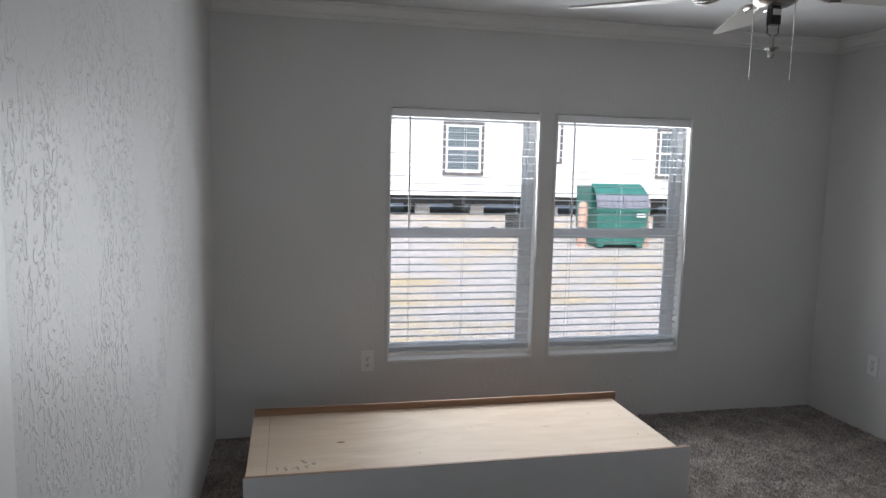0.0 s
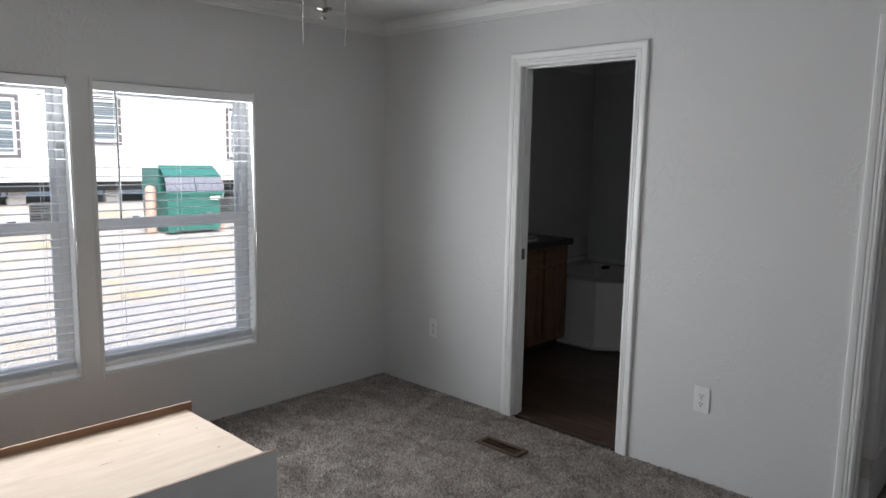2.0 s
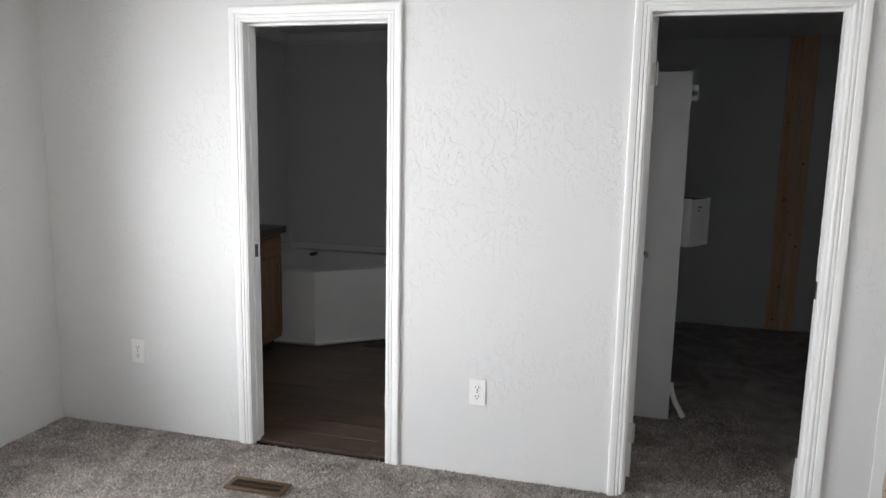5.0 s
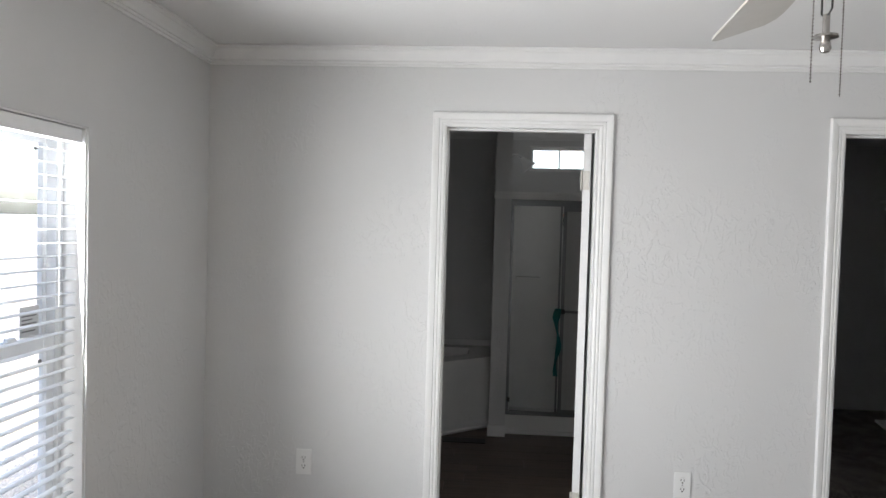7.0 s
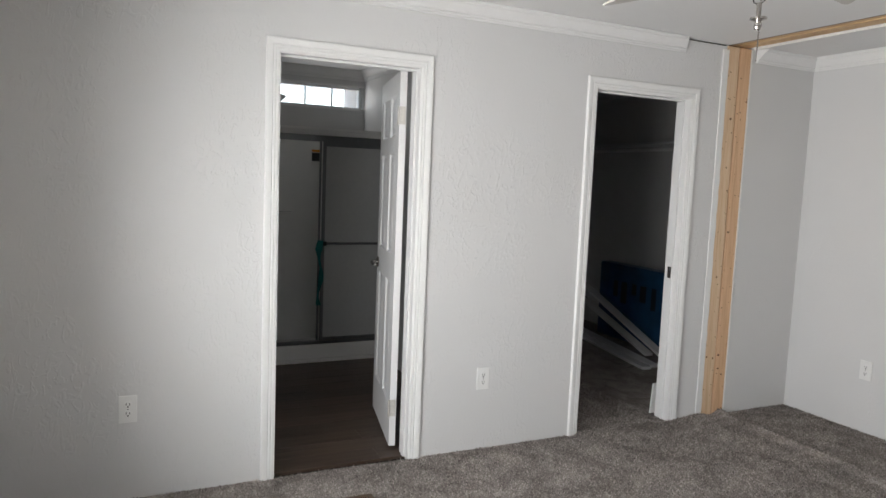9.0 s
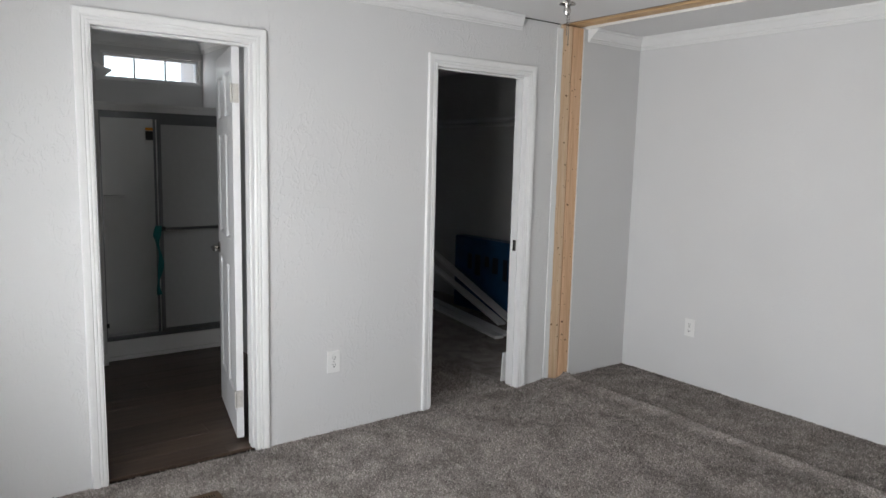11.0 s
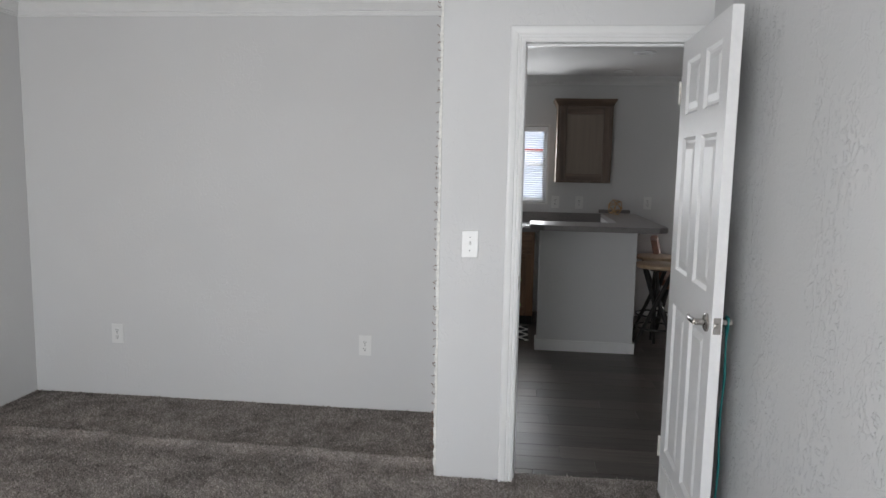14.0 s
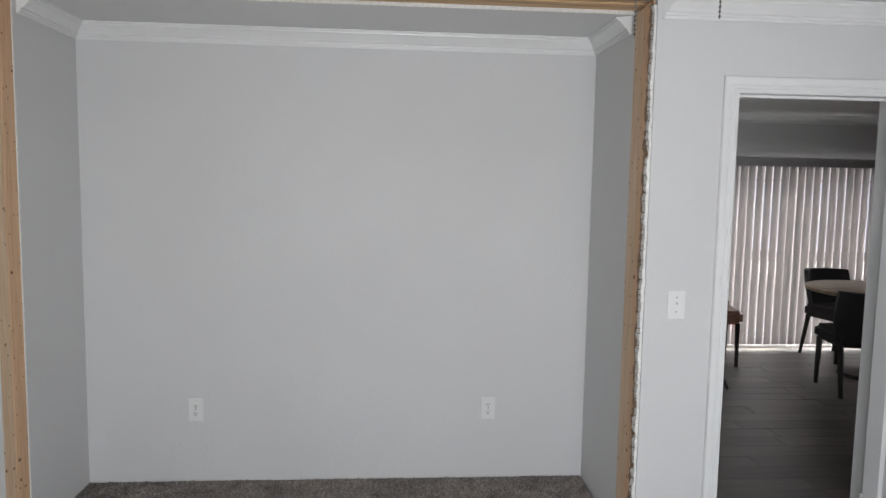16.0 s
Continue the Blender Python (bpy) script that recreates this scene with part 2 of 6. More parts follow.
def translucent(name, c, thru):
    m = Mat(name, 0.5)
    m.colour(c)
    tr = m.n("BsdfTranslucent", Color=(*c, 1))
    mx = m.n("MixShader", Fac=thru)
    out = m.t.nodes["Material Output"]
    m.link(m.b.outputs[0], mx.inputs[1])
    m.link(tr.outputs[0], mx.inputs[2])
    m.link(mx.outputs[0], out.inputs["Surface"])
    return m.m


SLAT = translucent("white vinyl blind slat", (0.82, 0.84, 0.86), 0.3)
VSLAT = translucent("cream fabric vertical blind slat", (0.56, 0.54, 0.535), 0.3)


def rug_mat():
    m = Mat("black and white trellis rug", 0.95)
    sep = m.n("SeparateXYZ")
    m.link(m.coords(), sep.inputs[0])
    k = 2 * math.pi / 0.2
    a = m.math("ABSOLUTE", m.math("ADD", m.math("COSINE", m.math("MULTIPLY", sep.outputs[0], k)), m.math("COSINE", m.math("MULTIPLY", sep.outputs[1], k))))
    m.colour(m.mix(m.ramp(a, (0.52, 0.0), (0.58, 1.0)), (0.75, 0.74, 0.72), (0.04, 0.04, 0.045)))
    m.bump(m.noise(300, 2), 0.002)
    return m.m


RUG = rug_mat()


def pot_mat():
    m = Mat("black and white patterned pot", 0.4)
    w = m.n("TexWave", Scale=9.0, Distortion=5.0, Detail=1.0)
    m.link(m.coords(), w.inputs["Vector"])
    m.colour(m.ramp(w.outputs["Fac"], (0.45, (0.05, 0.045, 0.045)), (0.52, (0.75, 0.72, 0.68))))
    return m.m


POT = pot_mat()

# ---- mesh helpers ----


def org(ob):
    v = Vector((0, 0, 0))
    while ob:
        v += ob.location
        ob = ob.parent
    return v


def thing(name, label, category, loc=(0, 0, 0), group="", kind=""):
    ob = new(name)
    ob.location = loc
    ob.empty_display_size = 0.1
    return tagged(ob, label, category, group, kind)


def part(name, bm, material, parent=None, label="", smooth=False):
    """Links a bmesh, given in world places, as one mesh object under a thing or a part."""
    me = bpy.data.meshes.new(name)
    bmesh.ops.recalc_face_normals(bm, faces=bm.faces)
    if parent:
        bmesh.ops.translate(bm, verts=bm.verts, vec=-org(parent))
    if smooth:
        for f in bm.faces:
            f.smooth = True
    bm.to_mesh(me)
    bm.free()
    if smooth:
        me.set_sharp_from_angle(angle=radians(40))
    me.materials.append(material)
    ob = new(name, me)
    ob.parent = parent
    return tagged(ob, label) if label else ob


def share(name, ob, parent, m):
    """Another object on the mesh of ob."""
    o = new(name, ob.data)
    o.parent = parent
    o.matrix_basis = m
    return o


def structure(name, bm, material, label, category, smooth=False):
    ob = part(name, bm, material, None, label, smooth)
    return tagged(ob, category=category, kind="structure")


def box(x0, x1, y0, y1, z0, z1, bev=0.0, bm=None):
    own = bm is None
    bm = bm or bmesh.new()
    vs = [bm.verts.new((x, y, z)) for z in (z0, z1) for y in (y0, y1) for x in (x0, x1)]
    fs = [bm.faces.new([vs[i] for i in q]) for q in ((0, 2, 3, 1), (4, 5, 7, 6), (0, 1, 5, 4), (2, 6, 7, 3), (0, 4, 6, 2), (1, 3, 7, 5))]
    if bev and own:
        bmesh.ops.recalc_face_normals(bm, faces=bm.faces)
        bmesh.ops.bevel(bm, geom=bm.edges[:], offset=bev, segments=2, profile=0.6, affect="EDGES")
    return bm


def boxes(*rows):
    bm = bmesh.new()
    for r in rows:
        box(*r, bm=bm)
    return bm


def ring(bm, pts):
    return [bm.verts.new(p) for p in pts]


def skin(bm, rings, closed=True, caps=True, flip=False):
    n = len(rings[0])
    for a, b in zip(rings, rings[1:]):
        for i in range(n if closed else n - 1):
            j = (i + 1) % n
            bm.faces.new((b[i], b[j], a[j], a[i]) if flip else (a[i], a[j], b[j], b[i]))
    if caps and closed:
        bm.faces.new(rings[0][::-1])
        bm.faces.new(rings[-1])
    return bm


def lathe(profile, c=(0, 0, 0), seg=24, bm=None):
    """Turned form from (radius, height) pairs about a vertical axis."""
    bm = bm or bmesh.new()
    rings = [ring(bm, [(c[0] + r * math.cos(2 * math.pi * i / seg), c[1] + r * math.sin(2 * math.pi * i / seg), c[2] + z) for i in range(seg)]) for r, z in profile]
    return skin(bm, rings)


def tube(pts, r, seg=8, bm=None):
    """A round bar along points; r is one radius or one for each point."""
    bm = bm or bmesh.new()
    pts = [Vector(p) for p in pts]
    rs = r if isinstance(r, (list, tuple)) else [r] * len(pts)
    rings, side = [], None
    for i, p in enumerate(pts):
        d = (pts[min(i + 1, len(pts) - 1)] - pts[max(i - 1, 0)]).normalized()
        if side is None:
            side = d.orthogonal().normalized()
        side = (side - d * side.dot(d)).normalized()
        up = d.cross(side)
        rings.append(ring(bm, [p + (side * math.cos(2 * math.pi * k / seg) + up * math.sin(2 * math.pi * k / seg)) * rs[i] for k in range(seg)]))
    return skin(bm, rings)


def moved(bm, m):
    bmesh.ops.transform(bm, matrix=m, verts=bm.verts)
    return bm


def sweep(profile, start, end, out, m0=0.0, m1=0.0):
    """A moulding: (reach, height) profile carried from start to end; reach goes along out, ends are mitred by m0, m1 times the reach."""
    bm = bmesh.new()
    a, b, o = Vector(start), Vector(end), Vector(out)
    d = (b - a).normalized()
    rings = [ring(bm, [p + o * u + Vector((0, 0, v)) + d * (s * m * u) for u, v in profile]) for p, m, s in ((a, m0, 1), (b, m1, -1))]
    return skin(bm, rings)

# ---- the shell ----
H = 2.338           # ceiling height
XE, YN = 3.73, 3.785  # east wall face, window wall face
YB = -0.83          # back wall of the recess
XW = 1.135          # west side of the recess

structure("ground", (lambda bm: skin(bm, [ring(bm, [(x, y, z) for y, z in ((-400, -0.85), (-20, -0.85), (4.2, -0.85), (8, -0.72), (12, -0.42), (16, -0.08), (19, 0.12), (60, 0.2), (400, 0.2))]) for x in (-400, -40, -10, 0, 10, 20, 60, 400)], closed=False, caps=False, flip=True))(bmesh.new()),
          GRAVEL, "pale gravel yard with dry grass around the houses", "ground")

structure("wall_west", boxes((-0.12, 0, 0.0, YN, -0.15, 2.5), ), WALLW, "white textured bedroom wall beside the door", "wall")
W1, W2, WZ0, WZ1 = (0.932, 1.793), (1.896, 2.752), 0.398, 1.823
structure("wall_north", boxes((-0.12, W1[0], YN, 3.92, -0.15, 2.5), (W1[0], W1[1], YN, 3.92, -0.15, WZ0), (W1[0], W1[1], YN, 3.92, WZ1, 2.5),
                              (W1[1], W2[0], YN, 3.92, -0.15, 2.5), (W2[0], W2[1], YN, 3.92, -0.15, WZ0), (W2[0], W2[1], YN, 3.92, WZ1, 2.5),
                              (W2[1], 7.05, YN, 3.92, -0.15, 2.5)), WALL, "white textured outer wall with two windows", "wall")
BD, CD, ED = (1.984, 2.668), (0.228, 0.914), (0.07, 0.768)   # clear door openings
DH, DHE = 1.988, 1.973     # heads of the inner and the entry doorways
structure("wall_east", boxes((XE, 3.83, -0.04, CD[0] - 0.02, -0.15, H), (XE, 3.83, CD[0] - 0.02, CD[1] + 0.02, DH + 0.02, H), (XE, 3.83, CD[1] + 0.02, BD[0] - 0.02, -0.15, H),
                             (XE, 3.83, BD[0] - 0.02, BD[1] + 0.02, DH + 0.02, H), (XE, 3.83, BD[1] + 0.02, YN, -0.15, H)), WALL, "white textured wall with bathroom and closet doors", "wall")
structure("wall_south", boxes((-4.2, 0.05, -0.12, 0, -0.15, H), (0.05, ED[1] + 0.02, -0.12, 0, DHE + 0.02, H), (ED[1] + 0.02, XW - 0.012, -0.12, 0, -0.15, H)), WALLS, "white textured wall with the bedroom entry door", "wall")
structure("wall_recess_south", boxes((1.05, 3.83, YB - 0.1, YB, -0.15, H)), WALLS, "white back wall of the bedroom recess", "wall")
structure("wall_recess_east", boxes((3.727, 3.83, YB, -0.245, -0.15, H)), WALLS, "white side wall of the bedroom recess", "wall")
structure("wall_recess_west", boxes((1.05, XW - 0.013, YB, -0.25, -0.15, H)), WALLS, "white side wall of the bedroom recess", "wall")
structure("ceiling", boxes((-0.12, 3.83, -0.055, 3.92, H, H + 0.15), (3.83, 7.05, -1.35, 3.92, H, H + 0.15), (1.05, 3.83, -0.93, -0.265, H, H + 0.15),
                           (-4.2, 1.05, -3.95, -0.12, 2.305, H + 0.15), (1.05, 3.83, -3.95, -0.93, 2.305, H + 0.15), (-4.2, 1.05, -0.12, -0.055, H, H + 0.15)), CEIL, "white lightly textured ceiling", "ceiling")
# never in view; added over the ceiling to keep sun and sky out
structure("roof_deck", boxes((-4.4, 7.2, -4.1, 4.1, 2.51, 2.6)), SHINGLE, "unseen grey shingled deck closing the home overhead", "roof")
structure("wall_bath_south", boxes((3.83, 6.9, 1.36, 1.41, -0.15, H)), WALL, "white wall between bathroom and closet", "wall")
structure("wall_bath_east", boxes((6.3, 6.42, 1.41, 1.43, -0.15, H), (6.3, 6.42, 1.43, 2.145, -0.15, 2.018), (6.3, 6.42, 1.43, 2.145, 2.2, H), (6.3, 6.42, 2.145, YN, -0.15, H)), WALL, "white bathroom wall with a transom window", "wall")
structure("wall_closet_east", boxes((6.92, 7.05, -1.35, 1.36, -0.15, H)), WALL, "white closet end wall", "wall")
structure("wall_closet_south", boxes((3.83, 6.92, -1.35, -1.25, -0.15, H)), WALL, "white closet side wall", "wall")
structure("wall_closet_west", boxes((3.8301, 3.87, -1.25, -0.1, -0.15, H)), WALL, "white closet wall behind the recess", "wall")
KW = (0.51, 1.42, 1.09, 1.83)     # kitchen window
SD = (-2.72, -0.93, 0.02, 1.8)    # sliding door
structure("wall_kitchen_south", boxes((-4.2, SD[0], -3.92, -3.8, -0.15, H), (SD[0], SD[1], -3.92, -3.8, SD[3], H), (SD[0], SD[1], -3.92, -3.8, -0.15, SD[2]), (SD[1], KW[0], -3.92, -3.8, -0.15, H),
                                      (KW[0], KW[1], -3.92, -3.8, -0.15, KW[2]), (KW[0], KW[1], -3.92, -3.8, KW[3], H), (KW[1], 3.83, -3.92, -3.8, -0.15, H)), WALL, "white kitchen wall with window and sliding door", "wall")
# two added walls out of view, closing the kitchen against outside light
structure("wall_kitchen_west", boxes((-4.3, -4.2, -3.92, 0, -0.15, H)), WALL, "unseen plain wall closing off the dining area", "wall")
structure("wall_kitchen_east", boxes((3.7, 3.83, -3.8, -0.93, -0.15, H)), WALL, "unseen plain wall closing off the kitchen", "wall")
structure("skirting", boxes((-0.12, 7.05, 3.86, 3.92, -0.9, -0.15), (-4.2, 7.05, -3.92, -3.86, -0.9, -0.15), (-4.3, -4.2, -3.92, 0, -0.9, -0.15), (7.0, 7.05, -3.9, 3.9, -0.9, -0.15)), SIDING, "white vinyl skirting under the home", "skirting")

# floors
structure("subfloor", boxes((-0.12, 3.83, -0.93, 3.92, -0.15, -0.03), (3.83, 7.05, -1.35, 3.92, -0.15, -0.016), (-4.2, 1.05, -3.92, -0.12, -0.15, -0.016), (1.05, 3.83, -3.92, -0.93, -0.15, -0.016)), GROUT, "dark floor deck under the coverings", "floor")


def seam_line(x):
    return -0.2 + 0.03 * noise.noise((x * 1.2, 0, 5)) - 0.03 * (x - 2.4)


# folds of loose carpet at the closet doorway
FOLDS = [[(3.7, 0.4), (3.63, 0.36), (3.57, 0.33), (3.6, 0.22), (3.63, 0.11)], [(3.715, 0.9), (3.66, 0.86), (3.6, 0.88)]]


def carpet_height(x, y):
    """Gentle lumps and the raised seam where the two halves of the home meet."""
    z = 0.003 * noise.noise((x * 3, y * 3, 0.3)) + 0.0015 * noise.noise((x * 9, y * 9, 2.0))
    y0 = seam_line(x)
    y1 = 0.05 + 0.04 * noise.noise((x * 0.9, 3, 1))
    z += 0.024 * math.exp(-((y - y0) / (0.012 if y < y0 else 0.045)) ** 2) + 0.006 * math.exp(-((y - y1) / 0.09) ** 2)
    for fold in FOLDS:
        for (ax_, ay_), (cx_, cy_) in zip(fold, fold[1:]):
            ux, uy = cx_ - ax_, cy_ - ay_
            k = min(1, max(0, ((x - ax_) * ux + (y - ay_) * uy) / (ux * ux + uy * uy)))
            q = (x - ax_ - k * ux) ** 2 + (y - ay_ - k * uy) ** 2
            if q < 0.003:
                z = max(z, 0.028 * math.exp(-q / 0.018 ** 2))
    for bx_, by_, r_, h_ in ((3.67, -0.02, 0.07, 0.028), (3.66, 0.17, 0.05, 0.02), (3.6, 0.1, 0.09, 0.012), (3.7, -0.2, 0.05, 0.02)):
        z += h_ * math.exp(-((x - bx_) ** 2 + (y - by_) ** 2) / r_ ** 2)
    return z


def grid_sheet(x0, x1, y0, y1, step, height):
    nx, ny = max(2, int((x1 - x0) / step) + 1), max(2, int((y1 - y0) / step) + 1)
    bm = bmesh.new()
    rows = [ring(bm, [(x0 + (x1 - x0) * i / (nx - 1), y0 + (y1 - y0) * j / (ny - 1), height(x0 + (x1 - x0) * i / (nx - 1), y0 + (y1 - y0) * j / (ny - 1))) for i in range(nx)]) for j in range(ny)]
    return skin(bm, rows, closed=False, caps=False)


def in_carpet(x, y):
    if 3.29 < x < 3.401 and 2.29 < y < 2.563:
        return False
    return (0 < x < XE and 0 < y < YN) or (XW < x < XE and YB < y <= 0) or (0.07 < x < 0.768 and -0.085 < y <= 0) or (3.7 < x < 4.9 and 0.222 < y < 0.905)


bm = grid_sheet(0, XE, 0, YN, 0.045, carpet_height)
carpet = structure("floor", bm, CARPET, "grey-brown cut-pile carpet wall to wall", "carpet", True)
part("floor_strip", grid_sheet(XW, XE, YB, 0, 0.03, carpet_height), CARPET, carpet, smooth=True)
part("floor_strip", grid_sheet(ED[0], ED[1], -0.085, 0, 0.03, carpet_height), CARPET, carpet, smooth=True)
for fold in FOLDS:
    part("carpet_fold", tube([(x, y, 0.001) for x, y in fold], [0.006] + [0.02] * (len(fold) - 2) + [0.006], 8), CARPET, carpet, smooth=True)
closet_floor = structure("floor_closet", grid_sheet(3.73, 6.92, -1.25, 1.36, 0.08, lambda x, y: 0.003 * noise.noise((x * 3, y * 3, 0.3))), CARPET, "grey-brown carpet on the closet floor", "carpet", True)


def pile():
    """Short leaning tufts over the whole carpet, one mesh."""
    rs = np.random.RandomState(5)
    s = 0.0098
    gx, gy = np.meshgrid(np.arange(0.0, 4.9, s), np.arange(YB, YN, s))
    p = np.stack([gx.ravel(), gy.ravel()], 1) + rs.uniform(-0.55, 0.55, (gx.size, 2)) * s
    keep = np.array([in_carpet(x, y) for x, y in p])
    keep &= np.array([abs(y - seam_line(x)) > 0.008 if -0.4 < y < 0 else True for x, y in p])
    p = p[keep]
    n = len(p)
    zs = np.array([carpet_height(x, y) if x < XE else 0.0 for x, y in p])
    ang = rs.uniform(0, 6.283, n)
    wid = rs.uniform(0.0036, 0.006, n)
    hgt = rs.uniform(0.005, 0.0115, n)
    lean = rs.normal(0, 0.007, (n, 2))
    v = np.zeros((n, 4, 3))
    for k in range(3):
        a = ang + k * 2.094
        v[:, k, 0] = p[:, 0] + wid * np.cos(a)
        v[:, k, 1] = p[:, 1] + wid * np.sin(a)
        v[:, k, 2] = zs - 0.002
    v[:, 3, 0] = p[:, 0] + lean[:, 0]
    v[:, 3, 1] = p[:, 1] + lean[:, 1]
    v[:, 3, 2] = zs + hgt
    base = np.arange(n)[:, None, None] * 4
    f = (base + np.array([[0, 1, 3], [1, 2, 3], [2, 0, 3]])[None]).reshape(-1)
    me = bpy.data.meshes.new("carpet_pile")
    me.vertices.add(n * 4)
    me.vertices.foreach_set("co", v.reshape(-1))
    me.loops.add(len(f))
    me.loops.foreach_set("vertex_index", f.astype(np.int32))
    me.polygons.add(len(f) // 3)
    me.polygons.foreach_set("loop_start", np.arange(0, len(f), 3, dtype=np.int32))
    me.update(calc_edges=True)
    me.materials.append(PILE)
    return tagged(new("carpet_pile", me), "short grey-brown carpet tufts with trodden patches", "carpet pile", kind="stuff")


pile()

# crown moulding
CROWN = [(0.0, -0.082), (0.009, -0.082), (0.01, -0.075), (0.008, -0.074), (0.008, -0.071), (0.015, -0.07), (0.016, -0.063), (0.0135, -0.062), (0.0135, -0.059), (0.022, -0.058), (0.028, -0.046), (0.046, -0.022), (0.052, -0.019), (0.054, -0.011), (0.062, -0.009), (0.062, -0.001), (0.0, -0.001)]


def crown(name, a, b, out, m0=1.0, m1=1.0, z=H):
    ob = structure(name, sweep(CROWN, (*a, z), (*b, z), (*out, 0), m0, m1), TRIM, "white painted crown moulding along the ceiling", "crown moulding")
    return ob


crown("trim", (0, YN), (XE, YN), (0, -1))
crown("trim", (XE, YN), (XE, 0.29), (-1, 0), 1, 0.55)
crown("trim", (0, 0), (0, YN), (1, 0))
crown("trim", (1.105, 0), (0, 0), (0, 1), 0.7, 1)
crown("trim", (1.123, YB), (3.727, YB), (0, 1))
crown("trim", (-4.2, -3.8), (3.7, -3.8), (0, 1), z=2.305)
crown("trim", (3.727, -0.29), (3.727, YB), (-1, 0), 0.5, 1)
crown("trim", (1.123, YB), (1.123, -0.3), (1, 0), 1, 0.5)
crown("trim", (6.3, 1.41), (6.3, YN), (-1, 0))
crown("trim", (3.83, YN), (6.3, YN), (0, -1))
crown("trim", (6.3, 1.41), (3.83, 1.41), (0, 1))
structure("trim", boxes((XE - 0.002, XE + 0.001, -0.03, 0.285, H - 0.007, H - 0.001)), GAP, "dark crack where the wall meets the ceiling", "crack")


# ---- exposed framing where the two halves meet ----
def stud(x0, x1, y0, y1, face, m, seed, label):
    """A bare stud with knots and nail heads on the face turned to the room."""
    rs = random.Random(seed)
    t = thing("stud", label, "stud", ((x0 + x1) / 2, (y0 + y1) / 2, 0.0), "bare studs at the seam", "structure")
    part("timber", box(x0, x1, y0, y1, 0.0, H - 0.004, 0.003), m, t)
    fx = x0 if face < 0 else x1
    for i in range(19):
        y, z = rs.uniform(y0 + 0.012, y1 - 0.012), 0.08 + i * 0.118 + rs.uniform(-0.08, 0.08)
        r = rs.choice((0.0025, 0.003, 0.004, 0.004, 0.005, 0.006, 0.008, 0.011)) * rs.uniform(0.8, 1.1)
        bm = bmesh.new()
        k = ring(bm, [(fx + face * 0.0012, y + r * math.cos(a) * rs.uniform(0.8, 1.1), z + r * 0.8 * math.sin(a) * rs.uniform(0.8, 1.2)) for a in [2 * math.pi * j / 9 for j in range(9)]])
        c = bm.verts.new((fx + face * 0.0003, y, z))
        for j in range(9):
            bm.faces.new((k[j], k[(j + 1) % 9], c))
        part("knot", bm, KNOT, t)
    for i in range(18):
        y = rs.choice((y0 + 0.012, y1 - 0.012)) + rs.uniform(-0.006, 0.006)
        z = 0.06 + i * 0.125 + rs.uniform(-0.05, 0.05)
        part("nail_hole", box(fx - 0.0016, fx + 0.0016, y - 0.002, y + 0.002, z - 0.003, z + 0.003), KNOT, t)
    return t


stud(3.722, 3.76, -0.139, -0.045, -1, PINE, 1, "pale pine stud with knots and nail holes")
stud(3.724, 3.76, -0.243, -0.15, -1, PINE2, 2, "reddish pine stud with knots beside a pale stud")
stud(1.08, 1.131, -0.13, -0.03, 1, PINE2, 3, "brown pine stud beside torn drywall")
stud(1.08, 1.126, -0.243, -0.14, 1, PINE, 4, "pale pine stud at the recess corner")
structure("wall_seam", boxes((3.745, 3.76, -0.152, -0.136, 0, H - 0.003), (1.08, 1.1, -0.143, -0.128, 0, H - 0.003)), GAP, "dark gap between the bare studs", "gap")


def jagged(name, m, label, fixed, lo, hi, axis, z0, z1, thick, seed, amp, step=0.022):
    """A ragged strip of broken drywall along an upright edge."""
    rs = random.Random(seed)
    bm = bmesh.new()
    rings = []
    z = z0
    while z < z1:
        a = lo - rs.uniform(0, amp)
        b = hi + rs.uniform(-amp, amp) * 0.3
        t = thick * rs.uniform(0.6, 1.3)
        if axis == "y":
            rings.append(ring(bm, [(fixed, a, z), (fixed, b, z), (fixed + t, b, z), (fixed + t, a, z)]))
        else:
            rings.append(ring(bm, [(a, fixed, z), (b, fixed, z), (b, fixed + t, z), (a, fixed + t, z)]))
        z += step * rs.uniform(0.5, 1.4)
    skin(bm, rings)
    return structure(name, bm, m, label, "drywall edge")


jagged("trim", TRIM, "white plastered drywall edge beside a stud", 3.72, -0.05, -0.008, "y", 0.0, H - 0.004, 0.008, 5, 0.005, 0.05)
jagged("trim", GYPSUM, "thin white broken drywall edge at a stud", 3.7215, -0.25, -0.244, "y", 0.0, H - 0.004, 0.006, 6, 0.006)
jagged("trim", GYPSUM, "white broken drywall edge by the entry wall", 1.1245, -0.03, -0.004, "y", 0.0, H - 0.004, 0.012, 7, 0.014)
jagged("trim", TORN, "torn brown paper on a broken drywall edge", 1.1315, -0.05, -0.02, "y", 0.03, H - 0.004, 0.001, 8, 0.03)


def staples():
    """Bent wire staples sticking out of the broken edge."""
    rs = random.Random(9)
    t = thing("staple_row", "rusty bent staples along a broken drywall edge", "staples", (XW, -0.01, 0.0), kind="structure")
    z = 0.12
    while z < 2.28:
        z += rs.uniform(0.012, 0.05)
        y = -0.006 + rs.uniform(-0.004, 0.002)
        q = [Vector((XW, y, z)), Vector((XW + rs.uniform(0.006, 0.012), y + rs.uniform(-0.003, 0.006), z + rs.uniform(-0.006, 0.006))),
             Vector((XW + rs.uniform(0.008, 0.018), y + rs.uniform(-0.004, 0.004), z + rs.uniform(-0.008, 0.012)))]
        part("staple", tube(q, 0.0016, 4), KNOT, t)
    return t


